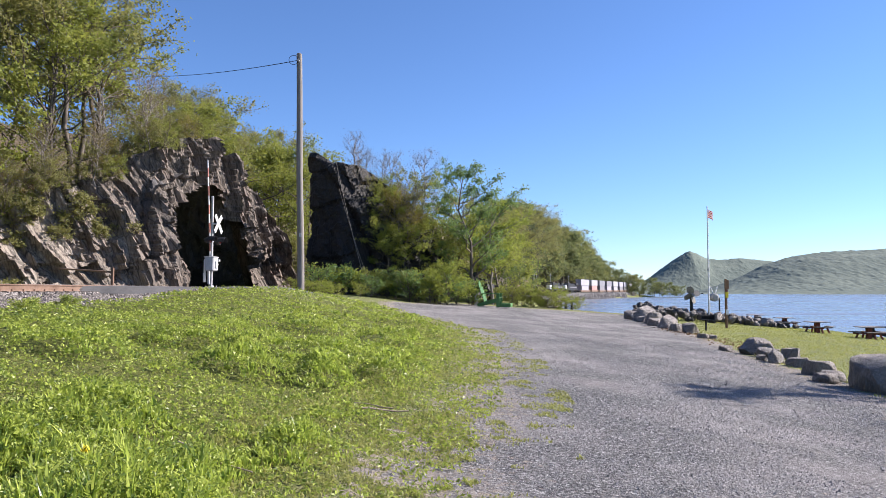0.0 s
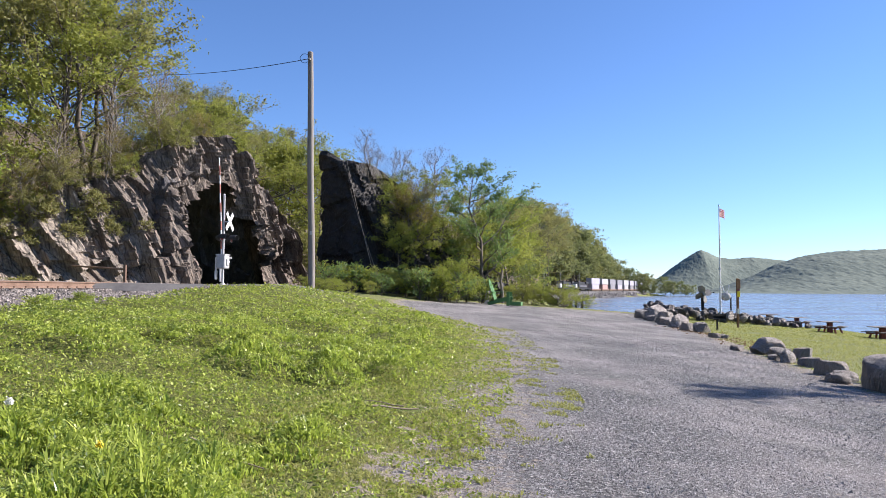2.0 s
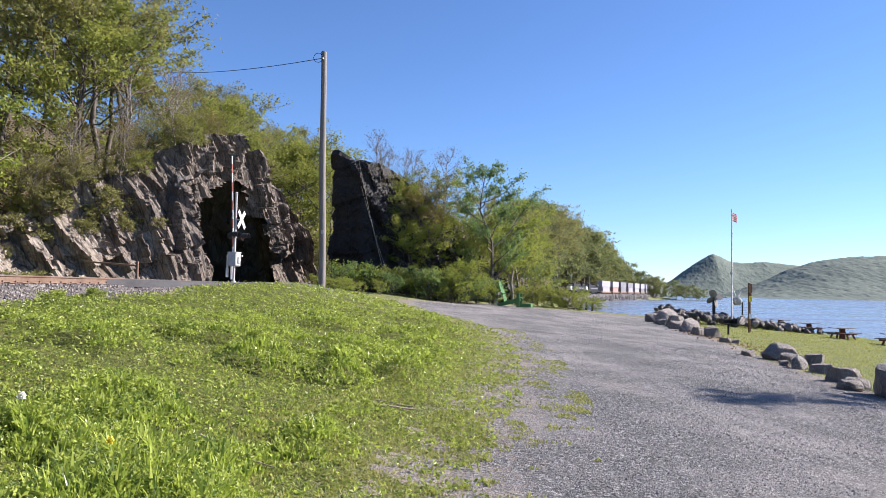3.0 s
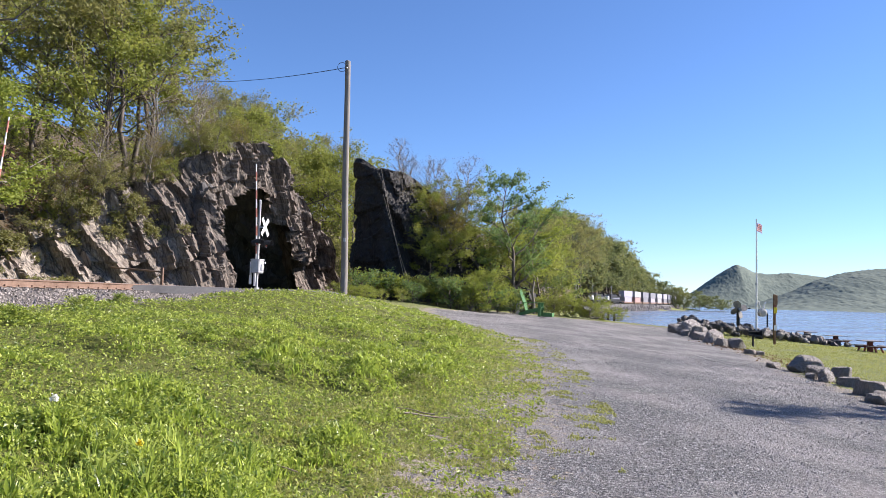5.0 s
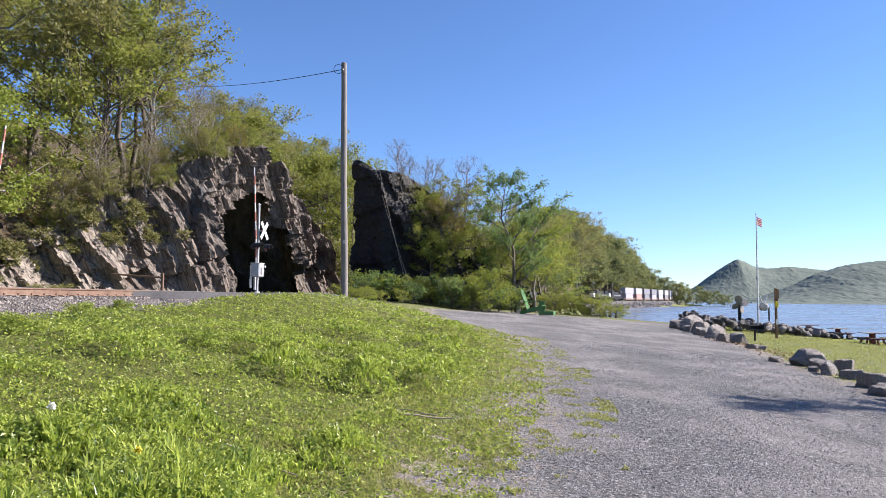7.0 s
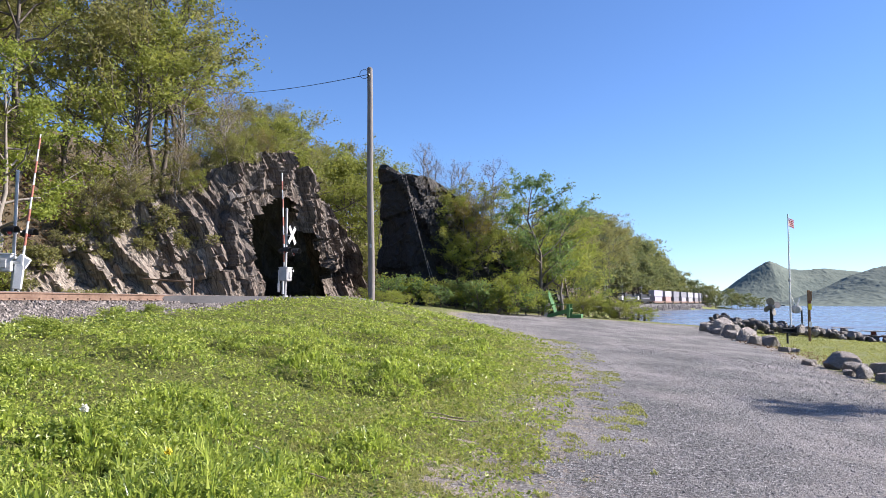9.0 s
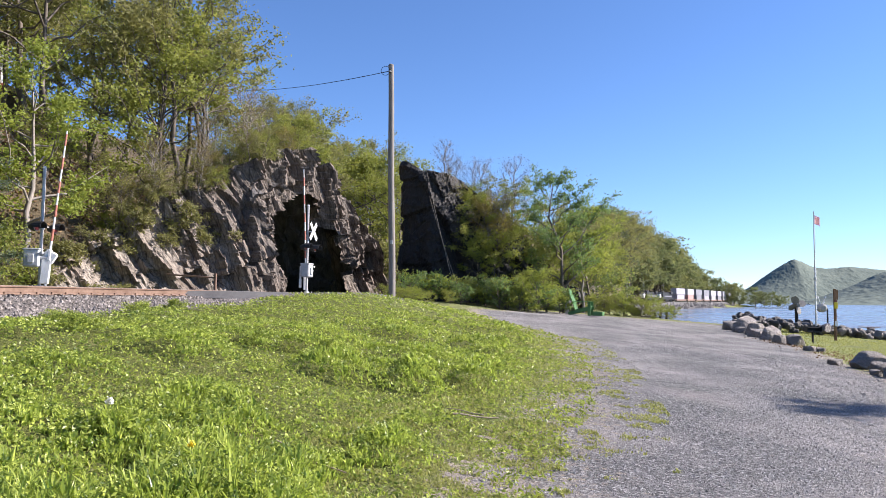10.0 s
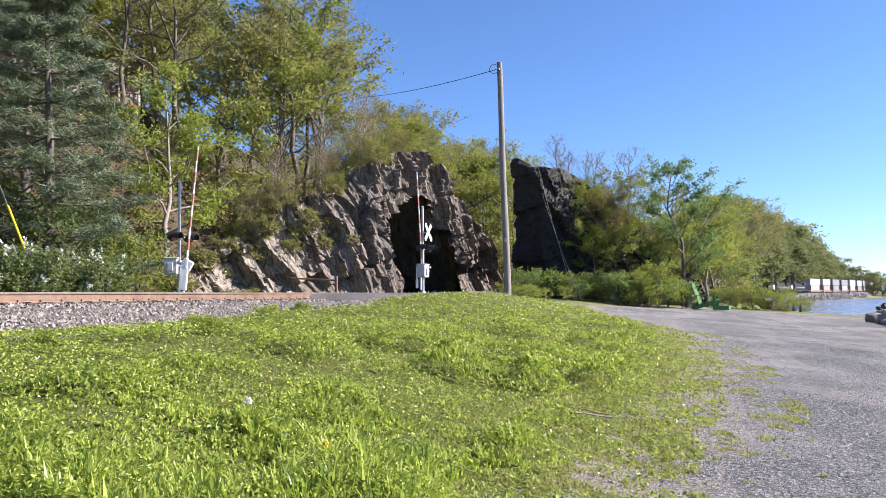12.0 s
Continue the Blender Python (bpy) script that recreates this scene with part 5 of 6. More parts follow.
# ---- shrubs, saplings and the pine ----
def conifer(seed, height, spread, label):
    g = np.random.default_rng(seed)
    z = np.linspace(0, 1, 8)
    items = [(np.stack([0.1 * np.sin(z * 5), 0 * z, z * height], 1), 0.2 * (1 - 0.9 * z) + 0.015)]
    tips = []
    for i in range(45):
        tier, k = divmod(i, 5)
        q = 0.12 + 0.86 * (tier + 0.12 * g.uniform(-1, 1)) / 9
        az = k * 1.257 + tier * 0.6 + g.normal(0, 0.2)
        length = spread * (1.08 - q) ** 0.75 * g.uniform(0.75, 1.15)
        s = np.linspace(0, 1, 6)
        p = np.stack([math.cos(az) * s * length, math.sin(az) * s * length, q * height - 0.10 * s * length + 0.16 * s * s * length], 1)
        items.append((p, 0.035 * (1 - 0.8 * s) + 0.005))
        for c in np.linspace(0.2, 1.0, 12):
            o = np.array([np.interp(c, s, p[:, j]) for j in range(3)])
            fork = az + g.choice([-1, 1]) * g.uniform(0.3, 1.0)
            e = o + np.array([math.cos(fork), math.sin(fork), g.normal(0.12, 0.08)]) * length * 0.34 * (1.15 - 0.6 * c)
            items.append((np.linspace(o, e, 3), np.array([0.012, 0.008, 0.004])))
            tips.extend(np.linspace(o, e, 6)[1:])
    tips = np.array(tips)
    ob = thing("pine_tree", (0, 0, 0), label, "pine")
    mesh_part("trunk", tubes_mesh("trunk", items, M_BARK, 5), ob)
    c = tips[g.integers(len(tips), size=30000)] + g.normal(0, 1, (30000, 3)) * [0.13, 0.13, 0.08]
    mesh_part("crown", leaves_mesh("crown", c, 0.25, L_PINE, g, ratio=0.12), ob)
    return ob


PINE = conifer(31, 11, 3.6, "dark blue-green white pine beside the track")
KINDS.append(PINE)
place(PINE, -20.8, 20.4, 1.15, 30, sink=0.3)
place(PINE, -24.8, 23.5, 1.2, 200, sink=0.3)

bu = np.random.default_rng(12)
# undergrowth below the outcrop
for x, y, s, k in [(-6.9, 47.6, 0.5, 0), (-5.6, 46.8, 0.55, 1), (-4.4, 46.6, 0.6, 0), (-3.2, 47.2, 0.6, 1), (-2.0, 46.8, 0.55, 0), (-1.0, 47.2, 0.6, 0), (0.1, 47.0, 0.85, 2), (-0.3, 47.6, 0.7, 2), (0.9, 50.6, 1.0, 0), (-0.4, 49.6, 0.9, 0), (-2.5, 49.0, 0.7, 0),
                   (-5.5, 36.5, 0.24, 0), (-6.8, 42.0, 0.3, 0), (-5.0, 42.5, 0.3, 0), (-7.6, 46.8, 0.55, 2)]:
    place(BUSH[k], x, y, s, bu.uniform(0, 360), sink=0.1)
# saplings and shrubs on the outcrop
for x, y, z, s, k in [(-4.6, 51.2, 7.2, 0.9, 0), (-4.0, 50.4, 6.2, 1.0, 2), (-2.6, 51.4, 6.0, 1.1, 3), (-1.4, 52.6, 5.4, 1.0, 0), (-0.3, 52.4, 3.4, 1.5, 0), (1.0, 54.0, 3.6, 1.5, 0), (-4.4, 49.5, 3.9, 1.0, 0), (-3.9, 49.3, 2.8, 1.2, 2), (-2.7, 49.6, 3.2, 1.3, 0), (-1.8, 50.4, 3.6, 1.2, 2), (2.6, 55.6, 2.6, 1.9, 1), (4.2, 58.0, 2.0, 1.9, 0), (0.6, 51.8, 2.0, 1.3, 0), (-4.4, 53.0, 8.0, 0.9, 2), (-3.0, 53.0, 7.0, 1.3, 3), (-2.0, 54.0, 6.6, 1.5, 0), (-6.3, 51.4, 9.4, 0.45, 0), (-5.4, 51.0, 8.6, 0.5, 3)]:
    place(BUSH[k], x, y, s * bu.uniform(0.66, 0.86), bu.uniform(0, 360), z)
for x, y, z, s in [(-3.3, 50.0, 5.2, 0.95), (-2.7, 50.2, 4.6, 0.9), (-3.6, 50.4, 6.0, 0.8)]:
    place(SCRUB[0], x, y, s, bu.uniform(0, 360), z)
for x, y, z, s in [(-3.2, 50.6, 5.4, 0.6), (-2.2, 50.9, 5.0, 0.6), (-1.2, 51.5, 4.4, 0.65), (-6.9, 52.0, 9.6, 0.54), (-6.5, 52.6, 9.4, 0.46), (-3.9, 53.0, 7.6, 0.68), (-1.85, 53.4, 6.6, 0.84), (-4.6, 52.5, 7.5, 0.6), (-5.7, 52.5, 8.6, 0.5), (-6.3, 50.3, 8.2, 0.4)]:
    place(BARE[0], x, y, s, bu.uniform(0, 360), z)
place(ASH[0], 1.9, 50.6, 1.0, 40)
for x, y, s in ((-11.6, 61.5, 1.3), (-12.4, 63.5, 1.5), (-11.0, 65.0, 1.4), (-12.6, 67.0, 1.6), (-13.6, 65.0, 1.5), (-14.5, 69.0, 1.8), (-12.0, 70.0, 1.7)):
    place(BUSH[(0, 3)[int(s * 10) % 2]], x, y, s, 40 * s)
place(YOUNG[0], 3.4, 55.0, 0.85, 140)
place(MAPLE[1], 3.8, 62, 0.62, 10)
place(MAPLE[1], 16.4, 15.6, 0.74, 80, wide=0.75)
place(YOUNG[0], 5.2, 68, 0.8, 70)
for x, y, s, k in ((3.6, 63.5, 1.5, 1), (4.8, 66.0, 1.6, 0), (6.4, 70.0, 1.6, 1), (7.4, 76.0, 1.7, 0), (2.4, 60.5, 1.5, 3)):
    place(BUSH[k], x, y, s, bu.uniform(0, 360))
for x, y, s in ((5.6, 78, 0.75), (7.6, 92, 0.8), (1.5, 76, 0.85), (4.2, 86, 0.9), (9.6, 104, 0.8), (6.5, 99, 0.9)):
    place((OAK + MAPLE)[bu.integers(4)], x, y, s, bu.uniform(0, 360))
# hedge by the lot's far corner
for i in range(11):
    x = 4.2 + i * 0.46
    place(BUSH[(0, 2, 0, 3)[i % 4]], x, 56.4 + 0.6 * math.sin(i * 2.1) - 0.1 * i, bu.uniform(0.5, 0.62), bu.uniform(0, 360), sink=0.25)
for x, y, s, k in ((10.3, 58.6, 0.36, 2), (9.9, 59.0, 0.3, 3), (10.8, 58.6, 0.34, 0), (9.2, 58.8, 0.4, 3)):
    place(BUSH[k], x, y, s, bu.uniform(0, 360), z=0.1)
# the slope and roadside across the track
for x, y, s, k in [(-18.4, 22.6, 0.95, 0), (-19.2, 21.2, 1.0, 1), (-18.3, 20.6, 0.75, 0), (-17.9, 15.8, 0.6, 1), (-18.2, 17.3, 0.6, 0), (-17.8, 18.8, 0.55, 1), (-18.8, 13.6, 0.8, 1), (-21.5, 26.2, 0.9, 2), (-20.0, 20.0, 1.2, 1), (-22.6, 20.8, 1.3, 1)]:
    place(BUSH[k], x, y, s, bu.uniform(0, 360))
for i in range(10):
    y = bu.uniform(36, 48)
    x = float(hill_inland(0.0, y)) - bu.uniform(2.5, 9)
    place(BUSH[(3, 3, 2, 0)[i % 4]], x, y, bu.uniform(0.5, 1.1), bu.uniform(0, 360), z=float(land_z(x, y)) + 0.8)
# single trees that stand out on the slope
place(YOUNG[0], -23.7, 31.0, 1.1, 20, tilt=-2)
place(MAPLE[0], -22.5, 40.5, 1.2, 250)
place(MAPLE[1], -22.6, 46.5, 1.0, 130, z=9.0)
place(OAK[0], -25.5, 49.5, 1.15, 30, z=9.5)
place(OAK[1], -25.0, 43.5, 1.25, 90)
place(MAPLE[0], -24.2, 46.8, 1.3, 75, z=9.5)
place(OAK[1], -23.4, 44.6, 1.2, 215, z=8.6)
place(BARE[0], -18.9, 45.0, 1.0, 60, z=9.5)
place(BARE[0], -20.4, 42.0, 0.9, 10, z=9.0)
spray = thing("flowering_shrub", (0, 0, 0), "low shrub with white blossom spikes beside the track", "shrub")
g = np.random.default_rng(41)
items, spots_ = grow(g, 1.3, 1.0, 0.05, 16, 0.8, trunk=0.03, forks=4)
mesh_part("stem_cluster", tubes_mesh("stems", items, M_BARK, 4), spray)
c = spots_[g.integers(len(spots_), size=2400)] + g.normal(0, 0.16, (2400, 3))
mesh_part("crown", leaves_mesh("crown", c, 0.12, L_DEEP, g), spray)
tips = spots_[spots_[:, 2] > 0.75]
c = np.concatenate([tips[g.integers(len(tips))] + np.outer(np.linspace(0, 1, 22), g.normal(0, 0.09, 3) + [0, 0, 0.22]) + g.normal(0, 0.02, (22, 3)) for _ in range(34)])
mesh_part("blossom", leaves_mesh("blossom", c, 0.075, L_WHITE, g, ratio=0.9), spray, "white blossom spikes")
KINDS.append(spray)
for x, y, s in ((-17.4, 19.6, 1.0), (-17.4, 18.0, 0.9), (-17.5, 16.2, 1.05), (-17.6, 14.6, 0.9)):
    place(spray, x, y, s, bu.uniform(0, 360))
# weed clumps on the grass
WEED = broadleaf("weed_clump", 55, 0.5, 0.5, 2200, 0.055, L_WEED, L_WEED, "dense dark-green weed clump in the grass", 0.02, 16, 0.6, trunk=0.008, clump=0.09, category="weeds", sides=3)
KINDS.append(WEED)
for x, y, s in ((-3.4, 11.2, 0.45), (-4.6, 11.2, 0.4), (-6.4, 9.2, 0.4), (-7.4, 10.2, 0.35), (-6.8, 6.4, 0.35), (-1.7, 12.1, 0.3), (-7.8, 13.2, 0.4), (-8.2, 15.4, 0.4)):
    place(WEED, x, y, s, bu.uniform(0, 360), sink=0.03, wide=1.3)
# growth on the cliff's brow and ledges
brow = LEDGES["cliff"]
for i in range(14):
    k = bu.integers(int(15 / 0.115), int(45 / 0.115))
    x, y, z = brow[k, -1]
    place(BUSH[(3, 3, 0, 2)[i % 4]], x - 0.9, y + 0.5, bu.uniform(0.16, 0.32), bu.uniform(0, 360), z=float(z) - 0.1)
for i in range(44):
    k = bu.integers(int(20 / 0.115), int(35 / 0.115))
    x, y, z = brow[k, -1]
    kind = (SCRUB[0], BUSH[3], BARE[0], BUSH[0], BUSH[3])[i % 5]
    place(kind, x - bu.uniform(-0.5, 1.5), y + bu.uniform(-0.4, 0.5), bu.uniform(0.3, 0.65), bu.uniform(0, 360), z=float(z) - 0.15)
TUFT = broadleaf("ledge_tuft", 58, 0.45, 0.5, 500, 0.09, L_OAK, M_BARK, "small green tuft growing on a rock ledge", 0.05, 10, 0.5, trunk=0.01, clump=0.12, category="plant tuft", sides=3, forks=2)
KINDS.append(TUFT)
for i in range(40):
    k = bu.integers(int(12 / 0.115), int(24.5 / 0.115))
    x, y, z = brow[k, int(brow.shape[1] * bu.uniform(0.35, 0.97) ** 0.7)]
    place(TUFT, x, y, bu.uniform(0.6, 1.6), bu.uniform(0, 360), z=float(z))
for i in range(46):
    y = bu.uniform(21, 35)
    x = float(hill_inland(0.0, y)) + 1.5 - 9 * bu.uniform(0, 1) ** 1.5
    place(TUFT, x, y, bu.uniform(0.5, 1.2), bu.uniform(0, 360), sink=0.05)
# low green growth along the foot of the outcrop and round the pole
for i in range(24):
    q = i / 23
    x = -7.8 + 9.6 * q + bu.normal(0, 0.25)
    y = 43.6 + 4.2 * q + bu.uniform(0, 2.6)
    place(LOW[i % 2], x, y, bu.uniform(0.7, 1.15), bu.uniform(0, 360), sink=0.1)
for i in range(9):
    place(BUSH[(2, 0)[i % 2]], -6.0 + bu.normal(0.3, 0.7), 30.4 + bu.uniform(0, 1.5), bu.uniform(0.13, 0.2), bu.uniform(0, 360), sink=0.05, wide=1.6)

# ---- what nobody could count: grass, pebbles, ballast, fallen leaves ----
def blades_mesh(name, x, y, height, width, mat, g, lean=0.6, base=None, az=None):
    """Grass blades of two bent segments."""
    n = len(x)
    z = land_z(x, y) if base is None else base
    o = np.stack([x, y, z - 0.01], 1)
    az = g.uniform(0, 2 * np.pi, n) if az is None else az
    flat = np.stack([np.cos(az), np.sin(az), 0 * az], 1)
    side = np.stack([-np.sin(az), np.cos(az), 0 * az], 1) * (width / 2)[:, None]
    tilt = g.uniform(0.05, lean, n)
    mid = o + flat * (height * tilt * 0.35)[:, None] + np.stack([0 * az, 0 * az, height * 0.55], 1)
    tip = o + flat * (height * tilt * 1.25)[:, None] + np.stack([0 * az, 0 * az, height * (1 - 0.35 * tilt)], 1)
    v = np.stack([o - side * 0.8, o + side * 0.8, mid + side, mid - side, tip + side * 0.12, tip - side * 0.12], 1)
    i = np.arange(n)[:, None] * 6
    f = np.concatenate([i + [0, 1, 2, 3], i + [3, 2, 4, 5]])
    return raw_mesh(name, v.reshape(-1, 3), f, mat)


def fan(n, r0, r1, a0, a1, power, g):
    """Places on the ground in a fan from the lot's west edge, thinning with distance."""
    k = 1 - power + 1
    r = (r0 ** k + (r1 ** k - r0 ** k) * g.uniform(0, 1, n)) ** (1 / k)
    a = np.radians(g.uniform(a0, a1, n))
    return np.sin(a) * r, np.cos(a) * r - 0.4, r


def field(x, y, scale, seed):
    return fbm(np.stack([x / scale, y / scale, 0 * x], -1), 3, seed)


def off_lane(x, y):
    r = road_line()
    d = np.full(x.shape, 99.0)
    for k in range(len(r) - 1):
        a, b = r[k, :2], r[k + 1, :2]
        s = np.clip(((x - a[0]) * (b[0] - a[0]) + (y - a[1]) * (b[1] - a[1])) / ((b - a) @ (b - a)), 0, 1)
        w = r[k, 2] + (r[k + 1, 2] - r[k, 2]) * s
        d = np.minimum(d, np.hypot(x - a[0] - s * (b[0] - a[0]), y - a[1] - s * (b[1] - a[1])) - w)
    return d


HEAP_HIGH = 0.3


def mound(x, y):
    """Height of the hummocks of weeds and tufted grass, 0 to 1."""
    q = np.stack([x, y, 0 * x], -1)
    m = 0.28 + 1.1 * vnoise(q / 0.95, 63) + 0.65 * vnoise(q / 0.42, 64) + 0.35 * vnoise(q / 2.4, 65)
    for a, b, w, h in ((-3.6, 11.2, 0.75, 1.0), (-4.6, 11.3, 0.6, 0.9), (-3.9, 12.2, 0.6, 0.7), (-6.4, 9.2, 0.6, 0.7), (-7.4, 10.2, 0.5, 0.6), (-1.7, 12.1, 0.45, 0.6), (-3.0, 15.8, 0.6, 0.7), (-5.2, 13.8, 0.6, 0.6)):
        m = m + h * np.exp(-((x - a) ** 2 + 1.6 * (y - b) ** 2) / w ** 2)
    m = m + np.interp(y, [3, 7.5, 11], [0.5, 0.45, 0])
    bare = 1.2 * np.exp(-((x + 1.9) ** 2 + (y - 5.6) ** 2) / 0.25) + 0.9 * np.exp(-((x + 5.2) / 1.4) ** 2 - ((y - 15.2) / 0.9) ** 2) + 0.5 * np.exp(-((x + 5.2) / 2.2) ** 2 - ((y - 7.5) / 1.6) ** 2)
    return np.clip(m - bare, 0, 1.15) * np.clip((lot_west(y) - x - 0.5) * 2.0, 0, 1) * np.interp(x - 0.22 * y, [-10, -7, -5], [0.25, 0.6, 1])


g = np.random.default_rng(3)
TUFTS = 13000
tx, ty, tr_ = fan(TUFTS, 2.6, 34, -54, 6, 1.75, g)
bx, by = g.uniform(-9, 0, 2600), g.uniform(-14, 12, 2600)
tx[:2600] = np.where(np.arange(2600) % 2, tx[:2600], bx)
ty[:2600] = np.where(np.arange(2600) % 2, ty[:2600], by)
tr_[:2600] = np.maximum(np.hypot(tx, ty)[:2600], 5.0)
own = np.repeat(np.arange(TUFTS), 22)
grow_az = g.uniform(0, 2 * np.pi, len(own))
reach = np.abs(g.normal(0, 1, len(own))) * (0.03 + 0.003 * tr_[own]) * g.uniform(0.5, 1.6, TUFTS)[own]
x, y, r = tx[own] + np.cos(grow_az) * reach, ty[own] + np.sin(grow_az) * reach, tr_[own]
grow_az = grow_az + g.normal(0, 0.6, len(own))
vigour = (0.35 + 1.3 * g.uniform(0, 1, TUFTS) ** 1.6)[own]
edge = lot_west(y) - x
heap = mound(x, y)
lush = heap - 0.3 + 0.25 * (r < 7)
keep = (np.hypot(x, y) > 2.2) & (edge > 0.45 + 0.25 * field(x, y, 0.5, 66) + 0.9 * g.uniform(0, 1, len(x)) ** 2) & (np.abs(x - track_x(y)) > 3.75 + 0.4 * field(x, y, 0.8, 67)) & (off_lane(x, y) > 0) & (g.uniform(0, 1, len(x)) < 0.72 + 0.6 * lush + 0.15 * (edge > 0.8)) & (x > -20)
x, y, r, lush, edge, grow_az, vigour, heap = (q[keep] for q in (x, y, r, lush, edge, grow_az, vigour, heap))
tall = (0.045 + 0.085 * np.clip(lush + 0.1, 0, 1.1)) * np.clip(0.2 + edge * 0.7, 0.25, 1) * np.interp(x, [-8, -5.5, -3.5], [0.35, 0.6, 1]) * g.uniform(0.65, 1.2, len(x)) * vigour * np.interp(r + 2.5 * field(x, y, 1.3, 97), [5, 12], [0.95, 0.62])
width = (0.0065 + 0.0017 * r) * g.uniform(0.7, 1.5, len(x))
dry = (g.uniform(0, 1, len(x)) < 0.05 + 0.10 * (r > 7) + 1.2 * np.clip(0.1 - lush, 0, 0.8)) & (r > 3)
base = land_z(x, y) + HEAP_HIGH * heap * np.interp(r, [6, 10], [0.3, 1])
tagged(new("grass", blades_mesh("grass", x[~dry], y[~dry], tall[~dry], width[~dry], L_GRASS, g, 0.7, base[~dry], grow_az[~dry])), "lush bright green uncut grass on the knoll", "grass", kind="stuff")
tagged(new("dry_grass", blades_mesh("dry_grass", x[dry], y[dry], tall[dry] * 0.7, width[dry], L_LAWN, g, 0.8)), "short yellowish grass between the lush tufts", "grass", kind="stuff")

# broad weed leaves heaped into hummocks among the grass
x, y, r = fan(230000, 2.6, 32, -54, 6, 1.75, g)
heap = mound(x, y)
edge = lot_west(y) - x
thin = np.where(edge > 0.6, 0.22, np.clip(0.25 + 0.5 * field(x, y, 0.4, 73), 0, 0.5) * (edge > -0.5))
keep = (edge > -0.5) & (np.abs(x - track_x(y)) > 4.0) & (off_lane(x, y) > 0) & (g.uniform(0, 1, len(x)) < (thin + 1.0 * heap) * np.interp(r, [5, 8], [0.6, 1]))
x, y, r, heap = x[keep], y[keep], r[keep], heap[keep]
c = np.stack([x, y, land_z(x, y) + 0.02 + HEAP_HIGH * heap * np.interp(r, [6, 10], [0.5, 1]) * g.uniform(0.55, 1.1, len(x)) + g.uniform(0, 0.05, len(x))], 1)
tagged(new("weeds", leaves_mesh("weeds", c, 0.02 + 0.0026 * r, L_WEED, g, 0.9, 0.55)), "small broad-leaved weeds heaped among the grass", "weeds", kind="stuff")

# thin growth creeping into the gravel
x, y, r = fan(330000, 3.2, 30, -28, 14, 1.75, g)
into = x - lot_west(y)
keep = (into > -1.7) & (into < 1.5) & (0.75 * field(x, y, 0.22, 81) + 0.6 * field(x, y, 0.9, 83) + 0.15 * g.normal(0, 1, len(x)) > 0.12 + 0.33 * into + 0.7 * np.exp(-((x + 0.35) / 0.55) ** 2 - ((y - 5.7) / 0.7) ** 2) + 0.5 * np.exp(-((x + 0.8) / 0.4) ** 2 - ((y - 8.3) / 0.5) ** 2))
x, y, r = x[keep], y[keep], r[keep]
tagged(new("creeping_grass", blades_mesh("creeping_grass", x, y, g.uniform(0.015, 0.055, len(x)), (0.006 + 0.0011 * r) * g.uniform(0.7, 1.4, len(x)), L_CREEP, g, 1.1)), "thin low grass creeping into the gravel", "grass", kind="stuff")

# lawn by the river
x, y = g.uniform(7, 29, 68000), 11 + 50 * g.uniform(0, 1, 68000) ** 1.3
into = x - lot_east(y)
keep = (into > 0.25 * field(x, y, 0.7, 85)) & (shore(x, y) > 0.6) & (field(x, y, 0.9, 86) > -0.5)
x, y = x[keep], y[keep]
r = np.hypot(x, y)
tagged(new("lawn", blades_mesh("lawn", x, y, g.uniform(0.03, 0.08, len(x)), 0.008 + 0.0007 * r, L_LAWN, g, 0.9)), "short sunlit park lawn by the river", "lawn", kind="stuff")


def pebbles_mesh(name, x, y, z, size, mat, g):
    """Small angular stones of eight faces."""
    n = len(x)
    d = np.array([(1, 0, -0.4), (0, 1, -0.4), (-1, 0, -0.4), (0, -1, -0.4), (0, 0, 1)], float)
    d = d[None] * g.uniform(0.55, 1.25, (n, 5, 1)) + g.normal(0, 0.22, (n, 5, 3))
    a = g.uniform(0, 2 * np.pi, n)
    c, s = np.cos(a)[:, None], np.sin(a)[:, None]
    d = np.stack([d[..., 0] * c - d[..., 1] * s, d[..., 0] * s + d[..., 1] * c, d[..., 2] * 0.75], -1)
    v = np.stack([x, y, z], 1)[:, None] + d * size[:, None, None]
    f = np.array([(0, 1, 4), (1, 2, 4), (2, 3, 4), (3, 0, 4)])
    return raw_mesh(name, v.reshape(-1, 3), (np.arange(n)[:, None, None] * 5 + f).reshape(-1, 3), mat)


def stones_mat(name, dark, light):
    m, n, l, b = material(name, 0.9, 0, 0.2)
    geo = n.new("ShaderNodeNewGeometry")
    v = coords(n, l)
    col = ramp(n, l, geo.outputs["Random Per Island"], [(0.0, dark), (0.55, tuple((a + b_) / 2 for a, b_ in zip(dark, light))), (1.0, light)])
    l.new(mix(n, l, 0.35, col, ramp(n, l, tex_noise(n, l, v, 60), [(0.3, dark), (0.7, light)])), b.inputs["Base Color"])
    return m


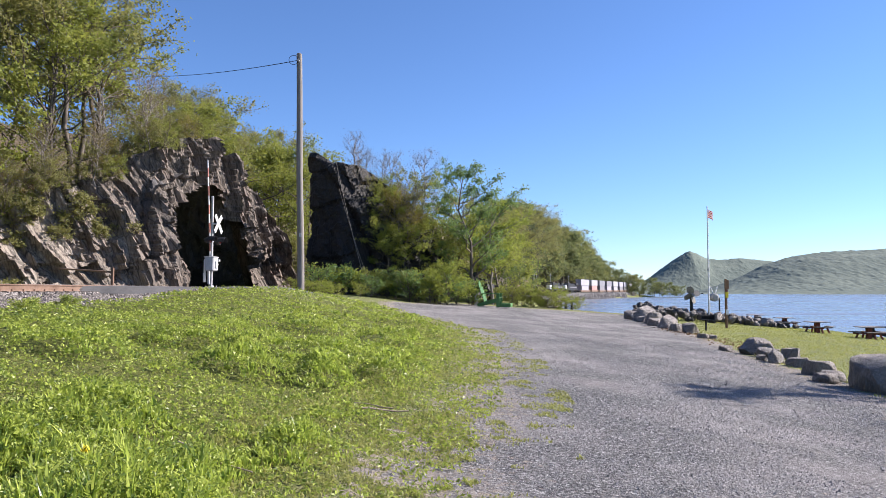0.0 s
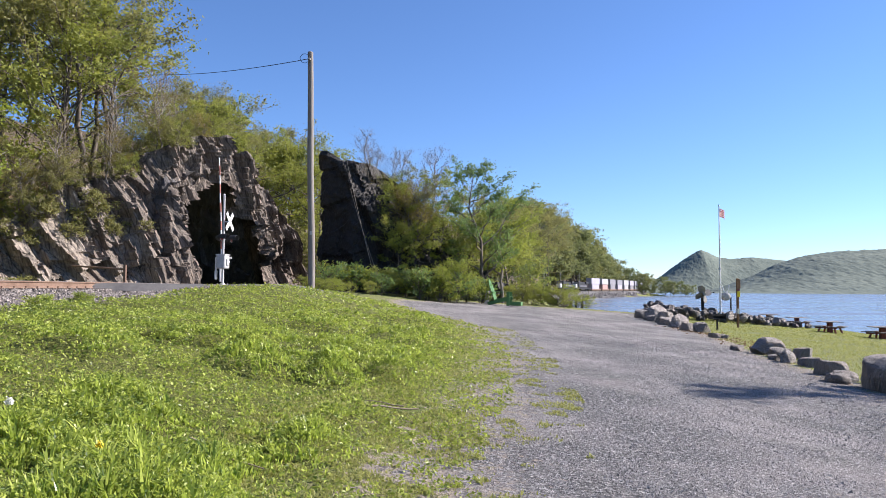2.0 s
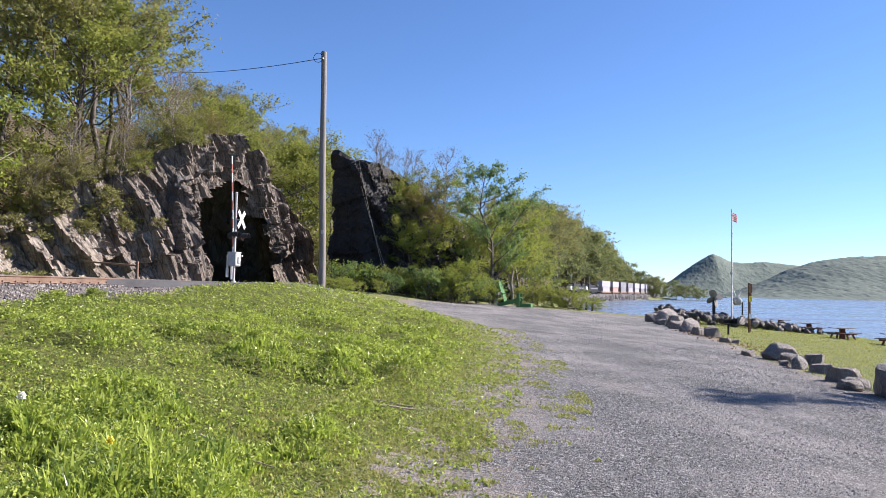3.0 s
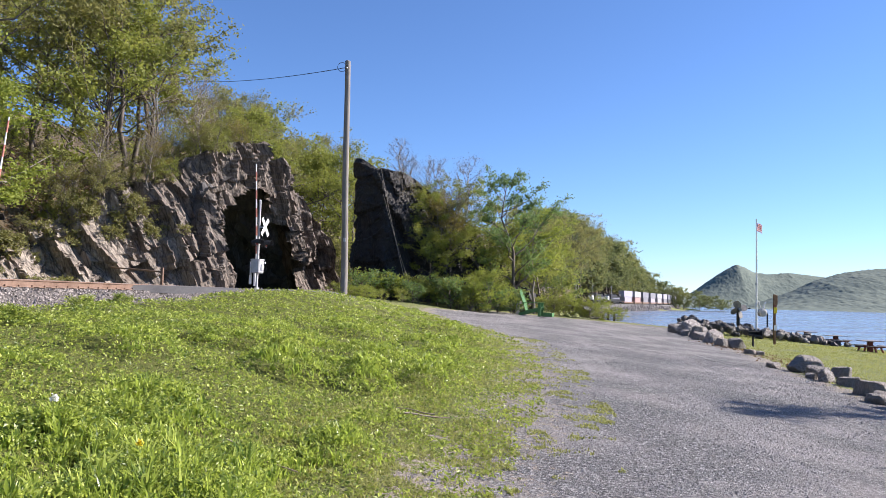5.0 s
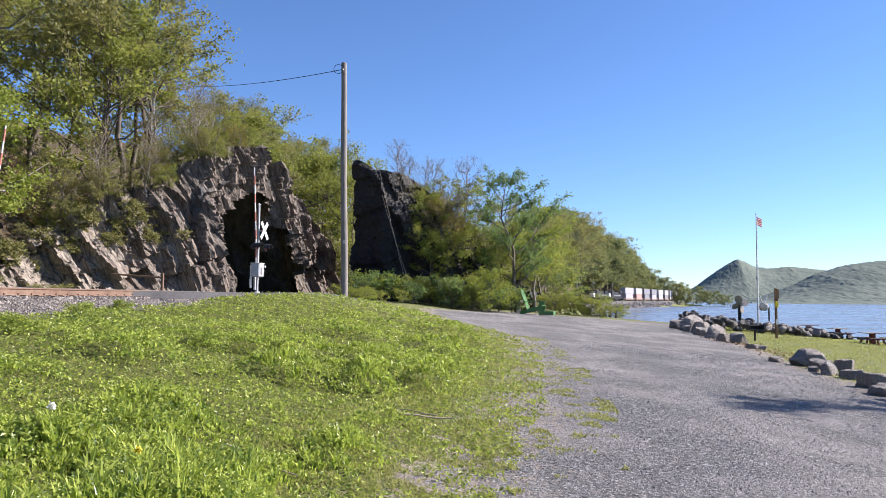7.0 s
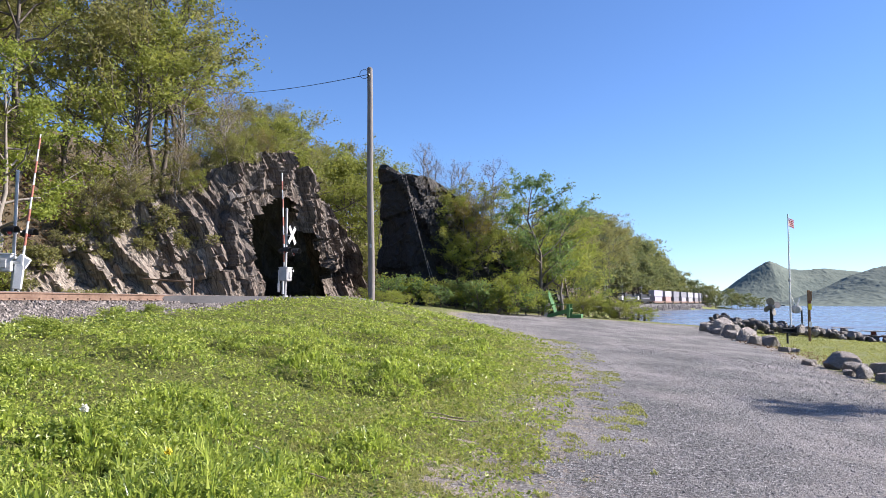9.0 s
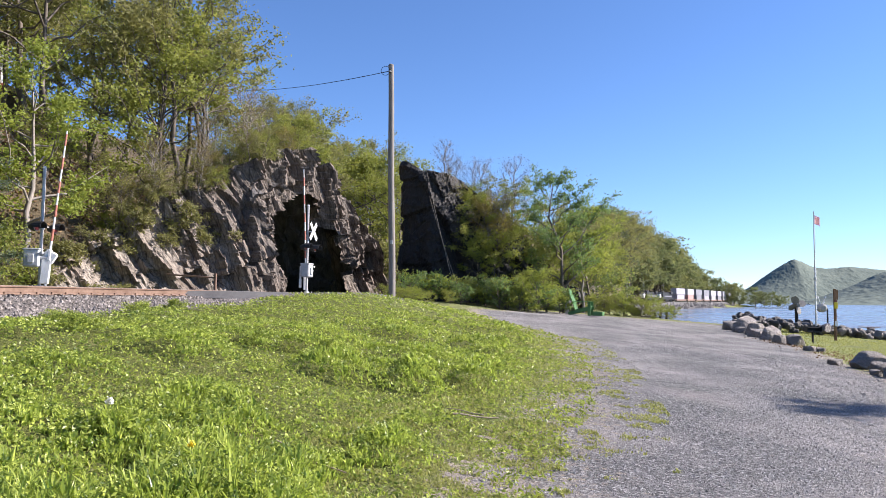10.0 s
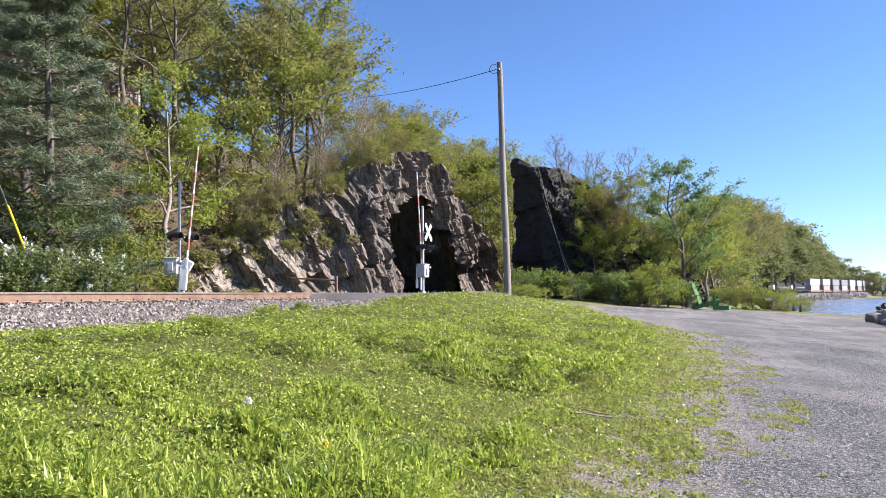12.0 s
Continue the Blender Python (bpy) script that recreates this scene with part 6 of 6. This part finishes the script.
M_PEBBLE = stones_mat("pebble", (0.07, 0.07, 0.072), (0.52, 0.51, 0.50))
M_STONES = stones_mat("ballast_stone", (0.03, 0.026, 0.023), (0.40, 0.36, 0.325))
M_RIPRAP = stones_mat("riprap_stone", (0.06, 0.056, 0.055), (0.3, 0.28, 0.27))
x, y, r = fan(120000, 3.4, 26, -18, 40, 1.6, g)
keep = (x > lot_west(y) - 0.2) & (x < lot_east(y)) & (field(x, y, 1.3, 91) > -0.45)
x, y, r = x[keep], y[keep], r[keep]
size = (0.0042 + 0.00035 * r) * g.lognormal(0, 0.32, len(x))
tagged(new("gravel", pebbles_mesh("gravel", x, y, land_z(x, y) + size * 0.25, size, M_PEBBLE, g)), "loose grey crushed gravel over the lot", "gravel", kind="stuff")
y = 4 + 56 * g.uniform(0, 1, 34000) ** 1.5
x = track_x(y) + g.uniform(0.3, 4.1, 34000)
keep = (off_lane(x, y) > -0.3) & (np.abs(x - track_x(y) - 0.75) > 0.1)
x, y = x[keep], y[keep]
size = g.uniform(0.02, 0.055, len(x))
tagged(new("ballast", pebbles_mesh("ballast", x, y, land_z(x, y) + size * 0.3, size, M_STONES, g)), "pale grey crushed-stone railway ballast", "ballast", kind="stuff")
d = g.uniform(40, 380, 1500)
q = np.array([np.r_[far_track(k)[0], far_track(k)[1]] for k in d])
s = g.uniform(0, 1, 1500)
x = q[:, 0] + np.sin(np.radians(q[:, 2])) * (2.2 + 3.2 * s)
y = q[:, 1] - np.cos(np.radians(q[:, 2])) * (2.2 + 3.2 * s)
tagged(new("riprap", pebbles_mesh("riprap", x, y, FAR_Z - 0.1 - 3.0 * s, g.uniform(0.3, 0.85, 1500), M_RIPRAP, g)), "pale stone riprap below the far railway", "riprap", kind="stuff")
n = 15000
y = g.uniform(10, 58, n)
w = g.uniform(0.5, 14, n)
x = np.array(hill_inland(np.zeros(n), y)) - w
c = np.stack([x, y, land_z(x, y) + 0.04], 1)
tagged(new("fallen_leaves", leaves_mesh("fallen_leaves", c, 0.2, L_DRY, g, 0.2, 0.75)), "brown fallen leaves on the wooded slope", "leaf litter", kind="stuff")
c = np.stack([x, y, land_z(x, y) + g.uniform(0.02, 0.35, n)], 1)[field(x, y, 2.0, 95) > 0.05]
tagged(new("undergrowth", leaves_mesh("undergrowth", c, 0.16, L_MAPLE, g, 0.8, 0.5)), "sparse green undergrowth on the wooded slope", "undergrowth", kind="stuff")

x, y = g.normal(10.9, 0.5, 600), g.uniform(24, 36, 600)
c = np.stack([x, y, land_z(x, y) + 0.03], 1)
tagged(new("dead_leaves", leaves_mesh("dead_leaves", c, 0.065, L_DRY, g, 0.1, 0.75)), "brown dead leaves blown against the boulders", "leaf litter", kind="stuff")

# fallen sticks and flowers in the grass
for (a, b, c_), (a2, b2, c2), rr in (((-0.95, 7.85, 0.2), (-0.4, 8.05, 0.21), 0.014), ((-0.6, 8.1, 0.2), (-1.05, 8.2, 0.22), 0.009), ((-1.75, 4.95, 0.32), (-1.35, 4.85, 0.3), 0.01), ((-2.0, 5.2, 0.36), (-1.6, 5.0, 0.33), 0.008)):
    p = np.linspace((a, b, c_), (a2, b2, c2), 5) + g.normal(0, 0.012, (5, 3))
    p[:, 2] = land_z(p[:, 0], p[:, 1]) + 0.06 + g.uniform(0, 0.02, 5)
    tagged(new("stick", tubes_mesh("stick", [(p, np.linspace(rr, rr * 0.5, 5))], M_STICK, 6)), "dry pale fallen stick in the grass", "stick", "fallen sticks")


def flower(name, x, y, h, mat, petal, label):
    z = float(land_z(x, y))
    ob = thing(name, (x, y, z), label, "flower")
    part("stem", rod(bmesh.new(), (0, 0, 0), (0.01, 0, h), 0.003, sides=5), L_GRASS, ob)
    gg = np.random.default_rng(5)
    c = gg.normal(0, petal * 0.45, (70, 3)) + [0.01, 0, h]
    mesh_part("head", leaves_mesh("head", c, petal, mat, gg, ratio=0.8), ob)


flower("dandelion_clock", -2.98, 4.45, 0.29, L_WHITE, 0.024, "white fluffy seed head in the grass")
flower("dandelion", -2.17, 4.06, 0.25, M_YELLOW, 0.02, "yellow dandelion flower in the grass")

# the rock pile round the flagpole
pile = tagged(new("rock_pile"), "pile of dark broken rocks at the river's edge", "rock pile")
HEAP = [stone_mesh("stone", s, M_PILE if s % 3 else M_BOULDER, 2, (1, 0.8, 0.75), 12) for s in range(61, 67)]
for i in range(290):
    q = g.uniform(0, 1)
    x = 13.6 + 11.2 * q
    y = 48.5 + 2.2 * q + g.uniform(0, 5.5)
    high = (1.0 - 0.75 * q) * (1 - ((y - 51 - 1.8 * q) / 4.2) ** 2)
    s = g.uniform(0.18, 0.42)
    ob = mesh_part("stone", HEAP[i % 6], pile)
    ob.matrix_basis = pose(x, y, float(max(land_z(x, y), -1.3)) + max(0.05, high) * g.uniform(0.3, 1.0), *g.uniform(-40, 40, 2), g.uniform(0, 360)) @ Matrix.Diagonal((s, s, s, 1))

for kind in KINDS:
    for ob in (*kind.children_recursive, kind):
        bpy.data.objects.remove(ob)
